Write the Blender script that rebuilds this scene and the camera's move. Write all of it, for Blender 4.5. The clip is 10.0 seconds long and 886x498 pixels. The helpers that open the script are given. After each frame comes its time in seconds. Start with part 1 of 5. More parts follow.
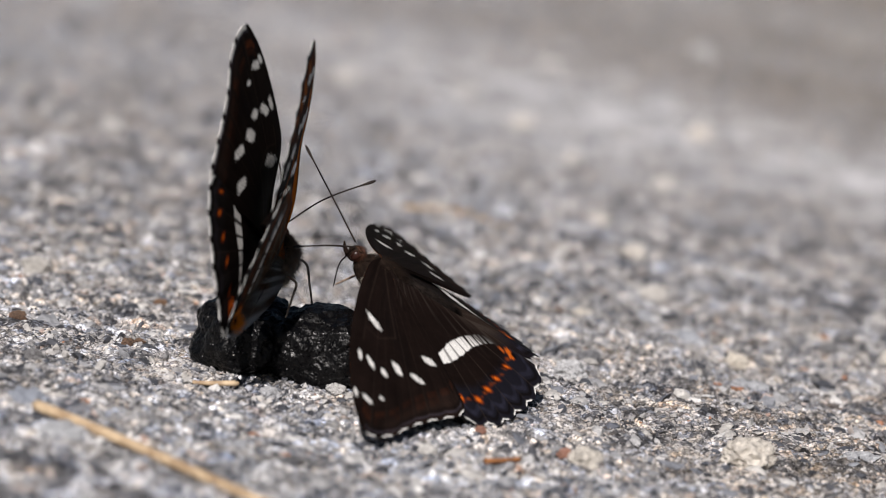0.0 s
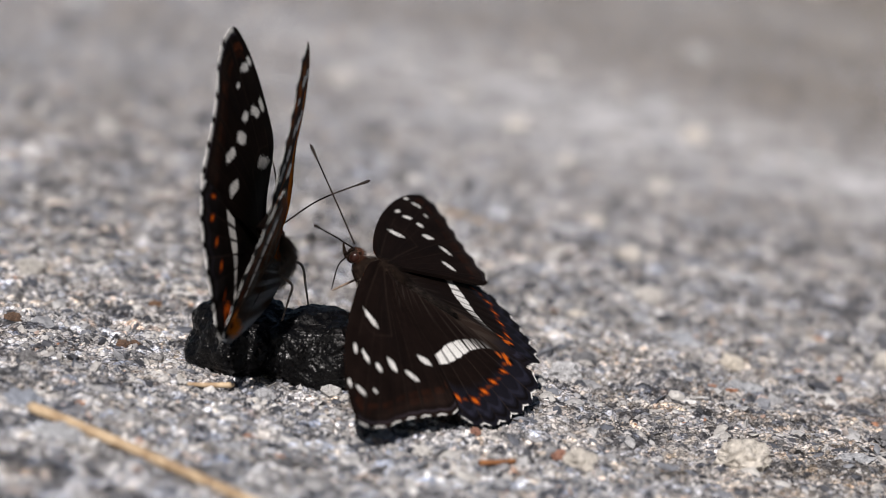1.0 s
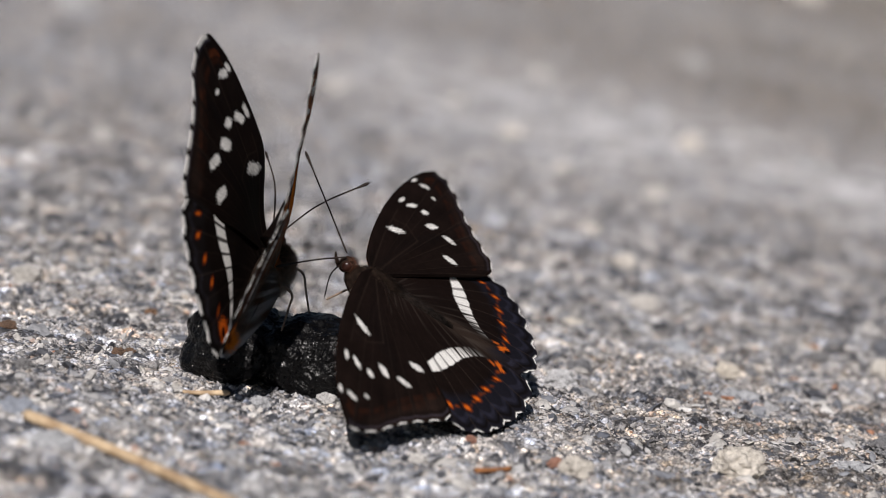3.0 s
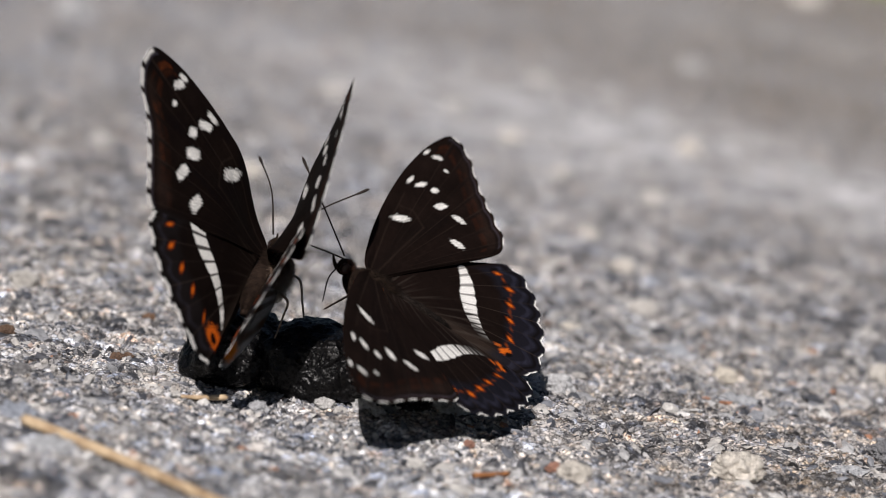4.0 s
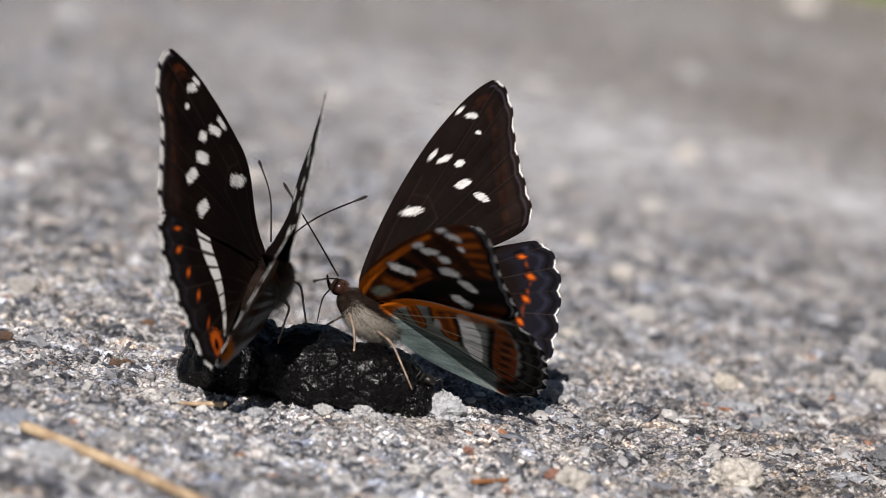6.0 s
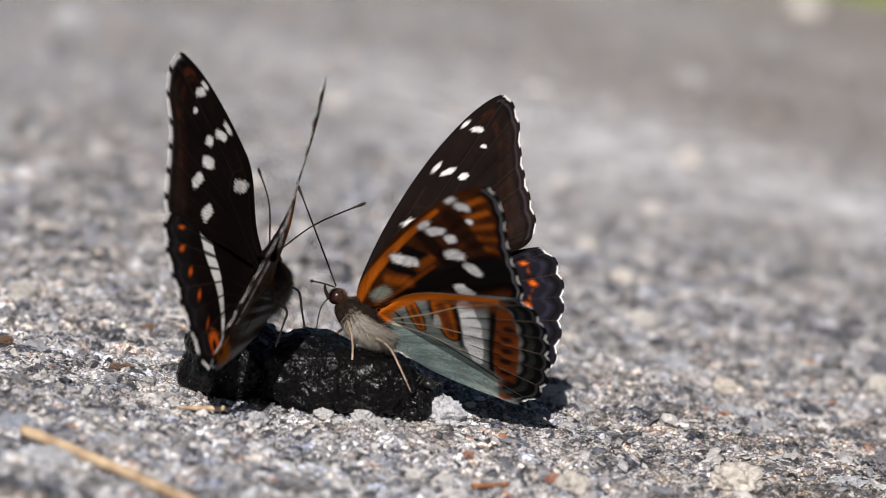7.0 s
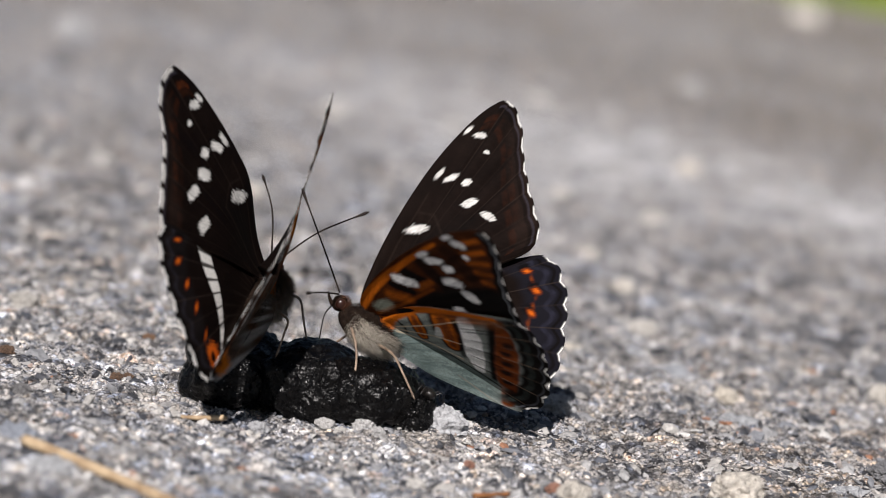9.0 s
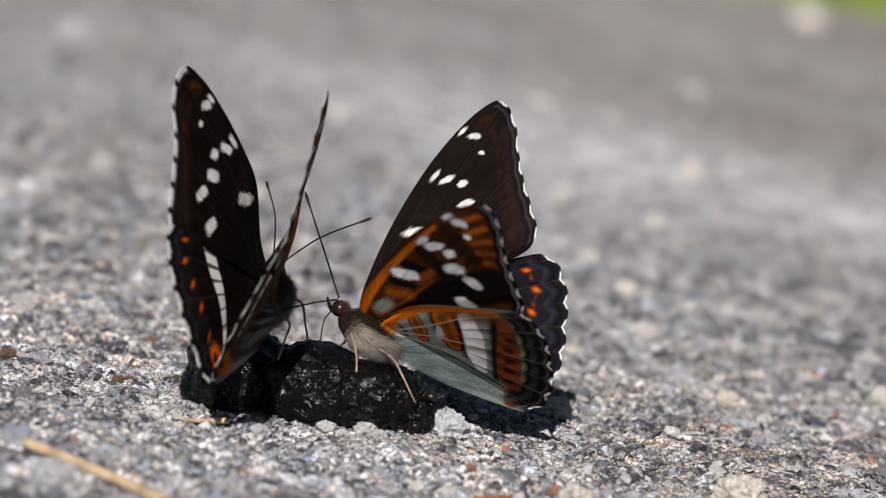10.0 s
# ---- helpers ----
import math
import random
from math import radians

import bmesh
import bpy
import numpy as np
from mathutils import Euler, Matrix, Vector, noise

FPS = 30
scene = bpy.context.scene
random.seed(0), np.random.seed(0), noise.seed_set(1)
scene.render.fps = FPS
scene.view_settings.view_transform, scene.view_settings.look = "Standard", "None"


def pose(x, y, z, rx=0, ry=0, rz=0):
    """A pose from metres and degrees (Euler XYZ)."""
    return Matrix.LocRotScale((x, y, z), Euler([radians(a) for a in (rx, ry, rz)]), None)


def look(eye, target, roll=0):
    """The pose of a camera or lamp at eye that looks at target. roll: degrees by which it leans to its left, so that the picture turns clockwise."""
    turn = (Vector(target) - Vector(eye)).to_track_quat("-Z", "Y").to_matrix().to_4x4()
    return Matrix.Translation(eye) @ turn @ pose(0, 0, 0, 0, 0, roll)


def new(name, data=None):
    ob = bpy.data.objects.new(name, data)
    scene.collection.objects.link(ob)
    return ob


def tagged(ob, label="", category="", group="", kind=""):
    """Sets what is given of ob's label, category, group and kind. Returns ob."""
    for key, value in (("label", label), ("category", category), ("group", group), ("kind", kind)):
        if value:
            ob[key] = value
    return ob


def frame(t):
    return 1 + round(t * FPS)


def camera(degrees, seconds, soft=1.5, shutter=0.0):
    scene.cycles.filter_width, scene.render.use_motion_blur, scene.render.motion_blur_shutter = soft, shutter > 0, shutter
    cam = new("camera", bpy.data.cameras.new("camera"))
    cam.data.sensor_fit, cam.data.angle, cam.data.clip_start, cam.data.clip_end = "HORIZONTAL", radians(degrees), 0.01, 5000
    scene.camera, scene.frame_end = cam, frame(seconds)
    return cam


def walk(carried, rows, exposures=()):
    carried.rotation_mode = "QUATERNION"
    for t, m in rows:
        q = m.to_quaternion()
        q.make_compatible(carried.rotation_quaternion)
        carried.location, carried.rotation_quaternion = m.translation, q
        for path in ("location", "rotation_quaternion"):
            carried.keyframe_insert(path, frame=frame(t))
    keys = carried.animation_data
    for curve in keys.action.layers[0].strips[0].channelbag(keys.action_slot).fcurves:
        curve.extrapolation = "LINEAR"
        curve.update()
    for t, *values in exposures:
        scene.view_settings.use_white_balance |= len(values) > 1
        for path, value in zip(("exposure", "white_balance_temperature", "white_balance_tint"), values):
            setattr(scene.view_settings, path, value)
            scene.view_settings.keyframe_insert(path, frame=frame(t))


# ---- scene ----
# Two poplar admiral butterflies on a dark dropping on a gritty road. Lengths in mm below, scaled by MM.
MM = 0.001
FWD_SUN = Vector((-0.146, -0.752, 0.643)).normalized()   # towards the sun

# ---- camera ----
cam = camera(16.0, 10.0, soft=0.6)
cam.data.dof.use_dof = True
cam.data.dof.focus_distance = 0.546
cam.data.dof.aperture_fstop = 13.5
walk(cam, [
    (0, pose(0.01344, -0.52241, 0.12379, 79.4211, -7.8380, 1.6226)),
    (0.5, pose(0.01344, -0.52241, 0.12379, 79.4486, -7.8470, 1.5715)),
    (1, pose(0.01344, -0.52241, 0.12379, 79.4644, -7.8543, 1.5307)),
    (1.5, pose(0.01344, -0.52241, 0.12379, 79.4952, -7.8543, 1.5307)),
    (2, pose(0.01344, -0.52241, 0.12379, 79.5302, -7.8597, 1.5001)),
    (2.5, pose(0.01344, -0.52241, 0.12379, 79.5653, -7.8651, 1.4695)),
    (2.7, pose(0.01344, -0.52241, 0.12379, 79.5872, -7.8669, 1.4593)),
    (3.8, pose(0.01344, -0.52241, 0.12379, 79.6838, -7.8723, 1.4286)),
    (4, pose(0.01344, -0.52241, 0.12379, 79.7058, -7.8741, 1.4184)),
    (4.5, pose(0.01344, -0.52241, 0.12379, 79.7674, -7.8741, 1.4184)),
    (5, pose(0.01344, -0.52241, 0.12379, 79.7805, -7.8777, 1.3980)),
    (5.5, pose(0.01344, -0.52241, 0.12379, 79.7805, -7.8777, 1.3980)),
    (5.7, pose(0.01344, -0.52241, 0.12379, 79.7907, -7.8777, 1.3980)),
    (6.8, pose(0.01344, -0.52241, 0.12379, 79.9037, -7.8777, 1.3980)),
    (7, pose(0.01344, -0.52241, 0.12379, 79.9037, -7.8777, 1.3980)),
    (7.5, pose(0.01344, -0.52241, 0.12379, 79.9037, -7.8777, 1.3980)),
    (8, pose(0.01344, -0.52241, 0.12379, 79.9215, -7.8741, 1.4184)),
    (8.5, pose(0.01344, -0.52241, 0.12379, 79.9831, -7.8741, 1.4184)),
    (9, pose(0.01344, -0.52241, 0.12379, 80.0756, -7.8741, 1.4184)),
    (9.5, pose(0.01344, -0.52241, 0.12379, 80.1741, -7.8687, 1.4491)),
    (10, pose(0.01344, -0.52241, 0.12379, 80.1227, -7.8687, 1.4491)),
], exposures=[(0, 0.36), (1.5, 0.28), (2.5, 0.26), (4, 0.28), (5.5, 0.34), (7, 0.44), (8.5, 0.40), (10, 0.34)])

# ---- light ----
world = bpy.data.worlds.new("sky")
scene.world = world
world.use_nodes = True
wn = world.node_tree.nodes
sky = wn.new("ShaderNodeTexSky")
sky.sky_type = "NISHITA"
sky.sun_disc = False
sky.sun_elevation = math.asin(FWD_SUN.z)
sky.sun_rotation = math.atan2(FWD_SUN.x, FWD_SUN.y)
world.node_tree.links.new(sky.outputs[0], wn["Background"].inputs[0])
wn["Background"].inputs[1].default_value = 0.026
sun = new("sun", bpy.data.lights.new("sun", "SUN"))
sun.data.energy = 5.0
sun.data.angle = radians(0.55)
sun.data.color = (1.0, 0.934, 0.905)
sun.matrix_world = look(FWD_SUN * 5, (0, 0, 0))


# ---- materials ----
def nodes_of(name):
    m = bpy.data.materials.new(name)
    m.use_nodes = True
    return m, m.node_tree.nodes, m.node_tree.links, m.node_tree.nodes["Principled BSDF"]


def ramp(n, stops):
    r = n.new("ShaderNodeValToRGB")
    while len(r.color_ramp.elements) < len(stops):
        r.color_ramp.elements.new(0.5)
    for e, (p, c) in zip(r.color_ramp.elements, stops):
        e.position, e.color = p, (*c, 1)
    return r


def noise_node(n, l, scale, detail=4, rough=0.55, coords="Object"):
    tc = n.new("ShaderNodeTexCoord")
    t = n.new("ShaderNodeTexNoise")
    t.inputs["Scale"].default_value, t.inputs["Detail"].default_value, t.inputs["Roughness"].default_value = scale, detail, rough
    l.new(tc.outputs[coords], t.inputs["Vector"])
    return t


def mixed(n, l, a, b, fac, mode="MIX"):
    m = n.new("ShaderNodeMix")
    m.data_type, m.blend_type = "RGBA", mode
    for sock, v in ((m.inputs[0], fac), (m.inputs[6], a), (m.inputs[7], b)):
        if hasattr(v, "is_linked"):
            l.new(v, sock)
        else:
            sock.default_value = v
    return m.outputs[2]


def bump(n, l, height, strength, distance, bsdf):
    b = n.new("ShaderNodeBump")
    b.inputs["Strength"].default_value, b.inputs["Distance"].default_value = strength, distance
    l.new(height, b.inputs["Height"])
    l.new(b.outputs[0], bsdf.inputs["Normal"])
    return b


def wing_material():
    m, n, l, p = nodes_of("wing_scales")
    at = n.new("ShaderNodeAttribute")
    at.attribute_name = "pattern"
    grain = noise_node(n, l, 9000, 2)
    r = ramp(n, [(0.3, (0.72, 0.72, 0.72)), (0.7, (1.15, 1.15, 1.15))])
    l.new(grain.outputs[0], r.inputs[0])
    col = mixed(n, l, at.outputs[0], r.outputs[0], 1.0, "MULTIPLY")
    rgb = n.new("ShaderNodeSeparateColor")
    l.new(at.outputs[0], rgb.inputs[0])
    cool = n.new("ShaderNodeMath")
    cool.operation = "SUBTRACT"
    l.new(rgb.outputs[2], cool.inputs[0])
    l.new(rgb.outputs[0], cool.inputs[1])
    share = n.new("ShaderNodeMapRange")
    share.inputs[1].default_value, share.inputs[2].default_value = 0.012, 0.03
    l.new(cool.outputs[0], share.inputs[0])
    pepper = noise_node(n, l, 5600, 2)
    dots = ramp(n, [(0.36, (0.42, 0.42, 0.42)), (0.62, (1.22, 1.22, 1.22))])
    l.new(pepper.outputs[0], dots.inputs[0])
    col = mixed(n, l, col, dots.outputs[0], share.outputs[0], "MULTIPLY")
    l.new(col, p.inputs["Base Color"])
    p.inputs["Roughness"].default_value = 0.7
    p.inputs["Specular IOR Level"].default_value = 0.04
    bump(n, l, grain.outputs[0], 0.1, 0.00004, p)
    tr = n.new("ShaderNodeBsdfTranslucent")
    l.new(col, tr.inputs[0])
    mx = n.new("ShaderNodeMixShader")
    mx.inputs[0].default_value = 0.3
    l.new(p.outputs[0], mx.inputs[1])
    l.new(tr.outputs[0], mx.inputs[2])
    l.new(mx.outputs[0], n["Material Output"].inputs[0])
    return m


def plain_material(name, dark, light, scale, rough, bump_mm=0.0, spec=0.5, coords="Object"):
    m, n, l, p = nodes_of(name)
    t = noise_node(n, l, scale, 5, 0.6, coords)
    r = ramp(n, [(0.32, dark), (0.68, light)])
    l.new(t.outputs[0], r.inputs[0])
    l.new(r.outputs[0], p.inputs["Base Color"])
    p.inputs["Roughness"].default_value = rough
    p.inputs["Specular IOR Level"].default_value = spec
    if bump_mm:
        bump(n, l, t.outputs[0], 0.8, bump_mm * MM, p)
    return m


def ground_material():
    m, n, l, p = nodes_of("gritty_road")
    fine = noise_node(n, l, 1400, 6, 0.75)
    mid = noise_node(n, l, 105, 5, 0.65)
    hue = noise_node(n, l, 75, 7, 0.7)
    big = noise_node(n, l, 7, 3, 0.5)
    tone = n.new("ShaderNodeAttribute")
    tone.attribute_name = "tone"
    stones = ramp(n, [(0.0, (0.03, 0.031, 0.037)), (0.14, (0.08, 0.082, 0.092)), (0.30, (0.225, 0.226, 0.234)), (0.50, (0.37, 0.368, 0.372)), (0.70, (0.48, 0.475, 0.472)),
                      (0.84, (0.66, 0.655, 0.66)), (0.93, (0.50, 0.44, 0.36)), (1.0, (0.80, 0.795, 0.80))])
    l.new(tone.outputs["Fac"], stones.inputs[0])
    sand = ramp(n, [(0.34, (0.13, 0.13, 0.14)), (0.46, (0.88, 0.88, 0.885)), (0.56, (1.1, 1.1, 1.1)), (0.68, (1.75, 1.73, 1.7))])
    l.new(fine.outputs[0], sand.inputs[0])
    tc = n.new("ShaderNodeTexCoord")
    warp = noise_node(n, l, 700, 3, 0.6)
    push = n.new("ShaderNodeVectorMath")
    push.operation = "MULTIPLY_ADD"
    push.inputs[1].default_value = (0.0016, 0.0016, 0.0016)
    l.new(warp.outputs["Color"], push.inputs[0])
    l.new(tc.outputs["Object"], push.inputs[2])
    base = stones.outputs[0]
    for size, lo, hi in ((330, 0.52, 1.45), (950, 0.48, 1.48)):
        chips = n.new("ShaderNodeTexVoronoi")
        chips.inputs["Scale"].default_value = size
        l.new(push.outputs[0], chips.inputs["Vector"])
        split = n.new("ShaderNodeSeparateColor")
        l.new(chips.outputs["Color"], split.inputs[0])
        shade = ramp(n, [(0.0, (lo, lo, lo)), (0.5, (1, 1, 1)), (1.0, (hi, hi, hi))])
        l.new(split.outputs[0], shade.inputs[0])
        warm = ramp(n, [(0.0, (0.84, 0.94, 1.12)), (0.3, (0.98, 1, 1.01)), (0.84, (1, 1, 1)), (0.95, (1.06, 1.0, 0.90)), (1.0, (1.12, 0.92, 0.80))])
        l.new(split.outputs[1], warm.inputs[0])
        base = mixed(n, l, base, shade.outputs[0], 1.0, "MULTIPLY")
        base = mixed(n, l, base, warm.outputs[0], 0.8, "MULTIPLY")
    cracks = n.new("ShaderNodeTexVoronoi")
    cracks.feature = "DISTANCE_TO_EDGE"
    cracks.inputs["Scale"].default_value = 700
    l.new(push.outputs[0], cracks.inputs["Vector"])
    gap = ramp(n, [(0.0, (0.16, 0.16, 0.17)), (0.13, (1, 1, 1))])
    l.new(cracks.outputs["Distance"], gap.inputs[0])
    base = mixed(n, l, base, gap.outputs[0], 1.0, "MULTIPLY")
    c = mixed(n, l, base, sand.outputs[0], 0.9, "MULTIPLY")
    tint = ramp(n, [(0.3, (0.68, 0.72, 0.79)), (0.45, (0.98, 0.985, 0.985)), (0.7, (1.16, 1.08, 0.98))])
    l.new(mid.outputs[0], tint.inputs[0])
    c = mixed(n, l, c, tint.outputs[0], 0.75, "MULTIPLY")
    hues = ramp(n, [(0.32, (0.78, 0.88, 1.07)), (0.47, (1, 1, 1.01)), (0.57, (1, 1, 1)), (0.70, (1.15, 0.93, 0.72))])
    l.new(hue.outputs[0], hues.inputs[0])
    c = mixed(n, l, c, hues.outputs[0], 0.8, "MULTIPLY")
    broad = ramp(n, [(0.36, (0.91, 0.855, 0.80)), (0.5, (1.06, 1.025, 0.99)), (0.64, (1.2, 1.2, 1.21))])
    l.new(big.outputs[0], broad.inputs[0])
    c = mixed(n, l, c, broad.outputs[0], 1.0, "MULTIPLY")
    wear = n.new("ShaderNodeAttribute")
    wear.attribute_name = "wear"
    blotch = noise_node(n, l, 62, 5, 0.65)
    patchy = ramp(n, [(0.42, (0.1, 0.1, 0.1)), (0.6, (0.95, 0.95, 0.95))])
    l.new(blotch.outputs[0], patchy.inputs[0])
    half = n.new("ShaderNodeMath")
    half.operation = "MULTIPLY"
    l.new(patchy.outputs[0], half.inputs[1])
    l.new(wear.outputs["Fac"], half.inputs[0])
    mottle = ramp(n, [(0.34, (0.76, 0.75, 0.74)), (0.5, (1.02, 1.02, 1.02)), (0.66, (1.36, 1.36, 1.36))])
    l.new(blotch.outputs[0], mottle.inputs[0])
    c = mixed(n, l, c, mottle.outputs[0], 0.8, "MULTIPLY")
    soil = n.new("ShaderNodeAttribute")
    soil.attribute_name = "soil"
    c = mixed(n, l, c, (0.80, 0.735, 0.65, 1), soil.outputs["Fac"], "MULTIPLY")
    c = mixed(n, l, c, (0.60, 0.60, 0.615, 1), half.outputs[0])
    l.new(c, p.inputs["Base Color"])
    p.inputs["Roughness"].default_value = 0.75
    p.inputs["Specular IOR Level"].default_value = 0.35
    bump(n, l, fine.outputs[0], 0.8, 0.0004, p)
    return m


def grit_material():
    m, n, l, p = nodes_of("mineral_grit")
    g = n.new("ShaderNodeNewGeometry")
    r = ramp(n, [(0.0, (0.027, 0.029, 0.035)), (0.2, (0.070, 0.073, 0.084)), (0.42, (0.203, 0.201, 0.204)), (0.66, (0.343, 0.339, 0.335)),
                 (0.8, (0.421, 0.406, 0.378)), (0.94, (0.484, 0.484, 0.491)), (0.975, (0.265, 0.195, 0.148)), (0.985, (0.624, 0.624, 0.624))])
    l.new(g.outputs["Random Per Island"], r.inputs[0])
    t = noise_node(n, l, 1800, 4, 0.65)
    rr = ramp(n, [(0.3, (0.52, 0.52, 0.53)), (0.7, (1.12, 1.11, 1.10))])
    l.new(t.outputs[0], rr.inputs[0])
    l.new(mixed(n, l, r.outputs[0], rr.outputs[0], 1.0, "MULTIPLY"), p.inputs["Base Color"])
    gl = n.new("ShaderNodeMapRange")
    gl.inputs[1].default_value, gl.inputs[2].default_value, gl.inputs[3].default_value, gl.inputs[4].default_value = 0.3, 0.7, 0.5, 0.9
    l.new(t.outputs[0], gl.inputs[0])
    flake = n.new("ShaderNodeMath")
    flake.operation = "LESS_THAN"
    flake.inputs[1].default_value = 0.02
    spread = n.new("ShaderNodeMath")
    spread.operation = "FRACT"
    times = n.new("ShaderNodeMath")
    times.operation = "MULTIPLY"
    times.inputs[1].default_value = 37.0
    l.new(g.outputs["Random Per Island"], times.inputs[0])
    l.new(times.outputs[0], spread.inputs[0])
    l.new(spread.outputs[0], flake.inputs[0])
    mica = n.new("ShaderNodeMix")
    l.new(flake.outputs[0], mica.inputs[0])
    l.new(gl.outputs[0], mica.inputs[2])
    mica.inputs[3].default_value = 0.12
    l.new(mica.outputs[0], p.inputs["Roughness"])
    bump(n, l, t.outputs[0], 0.5, 0.0002, p)
    return m


def chip_material(single):
    """Angular road stone: slate, granite, quartz and a little rust, each chip of one kind, with some glinting faces."""
    m, n, l, p = nodes_of("road_chips")
    pick = n.new("ShaderNodeObjectInfo").outputs["Random"] if single else n.new("ShaderNodeNewGeometry").outputs["Random Per Island"]
    r = ramp(n, [(0.0, (0.03, 0.032, 0.038)), (0.2, (0.075, 0.082, 0.10)), (0.42, (0.19, 0.20, 0.222)), (0.62, (0.31, 0.31, 0.31)),
                 (0.78, (0.40, 0.385, 0.36)), (0.90, (0.50, 0.495, 0.485)), (0.97, (0.58, 0.575, 0.56)), (0.988, (0.30, 0.15, 0.09))])
    l.new(pick, r.inputs[0])
    t = noise_node(n, l, 1.6 if single else 900, 6, 0.7)
    rr = ramp(n, [(0.33, (0.45, 0.45, 0.47)), (0.5, (0.95, 0.95, 0.95)), (0.68, (1.3, 1.29, 1.27))])
    l.new(t.outputs[0], rr.inputs[0])
    l.new(mixed(n, l, r.outputs[0], rr.outputs[0], 0.85, "MULTIPLY"), p.inputs["Base Color"])
    gloss = n.new("ShaderNodeMapRange")
    gloss.inputs[1].default_value, gloss.inputs[2].default_value, gloss.inputs[3].default_value, gloss.inputs[4].default_value = 0.4, 0.65, 0.5, 0.9
    l.new(t.outputs[0], gloss.inputs[0])
    l.new(gloss.outputs[0], p.inputs["Roughness"])
    bump(n, l, t.outputs[0], 0.5, 0.0002, p)
    return m


def stone_material(name, dark, light):
    m, n, l, p = nodes_of(name)
    oi = n.new("ShaderNodeObjectInfo")
    t = noise_node(n, l, 3.2, 8, 0.75)
    r = ramp(n, [(0.34, dark), (0.5, light), (0.68, tuple(min(1, c * 1.35) for c in light))])
    l.new(t.outputs[0], r.inputs[0])
    v = ramp(n, [(0.0, (0.7, 0.72, 0.76)), (1.0, (1.15, 1.1, 1.02))])
    l.new(oi.outputs["Random"], v.inputs[0])
    l.new(mixed(n, l, r.outputs[0], v.outputs[0], 1.0, "MULTIPLY"), p.inputs["Base Color"])
    p.inputs["Roughness"].default_value = 0.75
    bump(n, l, t.outputs[0], 1.0, 0.0009, p)
    return m


def dung_material():
    m, n, l, p = nodes_of("wet_black_dung")
    tc = n.new("ShaderNodeTexCoord")
    w = noise_node(n, l, 1500, 5, 0.62)
    w.noise_type = "RIDGED_MULTIFRACTAL"
    w.inputs["Distortion"].default_value = 1.1
    f = noise_node(n, l, 1500, 3, 0.6)
    r = ramp(n, [(0.35, (0.001, 0.001, 0.0013)), (0.8, (0.004, 0.0037, 0.0037))])
    l.new(f.outputs[0], r.inputs[0])
    sp = n.new("ShaderNodeTexVoronoi")
    sp.inputs["Scale"].default_value = 330
    l.new(tc.outputs["Object"], sp.inputs["Vector"])
    s = ramp(n, [(0.09, (1, 1, 1)), (0.13, (0, 0, 0))])
    l.new(sp.outputs["Distance"], s.inputs[0])
    low = noise_node(n, l, 120, 2)
    lr = ramp(n, [(0.60, (0, 0, 0)), (0.68, (1, 1, 1))])
    l.new(low.outputs[0], lr.inputs[0])
    fac = mixed(n, l, s.outputs[0], lr.outputs[0], 1.0, "MULTIPLY")
    l.new(mixed(n, l, r.outputs[0], (0.3, 0.29, 0.28, 1), fac), p.inputs["Base Color"])
    rg = n.new("ShaderNodeMapRange")
    rg.inputs[1].default_value, rg.inputs[2].default_value, rg.inputs[3].default_value, rg.inputs[4].default_value = 0.35, 0.7, 0.24, 0.42
    l.new(f.outputs[0], rg.inputs[0])
    l.new(rg.outputs[0], p.inputs["Roughness"])
    p.inputs["Specular IOR Level"].default_value = 0.2
    bump(n, l, w.outputs[0], 0.8, 0.00034, p)
    return m


WING = wing_material()
FUR_DARK = plain_material("dark_brown_body", (0.008, 0.0055, 0.0045), (0.026, 0.017, 0.0125), 1200, 0.85, 0.2, 0.04)
FUR_BROWN = plain_material("brown_hair", (0.009, 0.006, 0.0045), (0.038, 0.025, 0.0185), 1200, 0.8, 0.0, 0.06)
FUR_GREY = plain_material("grey_brown_hair", (0.007, 0.005, 0.004), (0.036, 0.028, 0.024), 1200, 0.75, 0.0, 0.1)
FUR_RUSSET = plain_material("russet_hair", (0.03, 0.012, 0.007), (0.12, 0.045, 0.022), 1200, 0.7, 0.0, 0.3)
FUR_DUN = plain_material("dun_grey_hair", (0.09, 0.075, 0.06), (0.30, 0.265, 0.23), 1500, 0.85, 0.2, 0.2)
# Umber made brighter in colour, for light shining through on a shaded flank.
FUR_UMBER_LIT = plain_material("umber_hair_lit", (0.07, 0.048, 0.036), (0.28, 0.20, 0.15), 1500, 0.85, 0.2, 0.1)
FUR_PALE = plain_material("pale_grey_hair", (0.24, 0.215, 0.18), (0.66, 0.60, 0.51), 1500, 0.85, 0.2, 0.2)
CHITIN = plain_material("black_chitin", (0.004, 0.0035, 0.0035), (0.012, 0.010, 0.009), 900, 0.4, 0.05, 0.35)
ANTENNA = plain_material("dark_antenna", (0.008, 0.006, 0.006), (0.03, 0.022, 0.018), 900, 0.7, 0.0, 0.15)
LEG_TAN = plain_material("tan_leg", (0.10, 0.07, 0.05), (0.36, 0.27, 0.20), 700, 0.55, 0.05, 0.4)
LEG_GREY = plain_material("grey_brown_leg", (0.09, 0.075, 0.06), (0.32, 0.275, 0.23), 700, 0.55, 0.05, 0.4)
EYE_RED = plain_material("reddish_brown_eye", (0.010, 0.004, 0.003), (0.026, 0.008, 0.005), 1500, 0.3, 0.02, 0.35)
DUNG = dung_material()
GROUND = ground_material()
GRIT = grit_material()
CHIPS = chip_material(False)
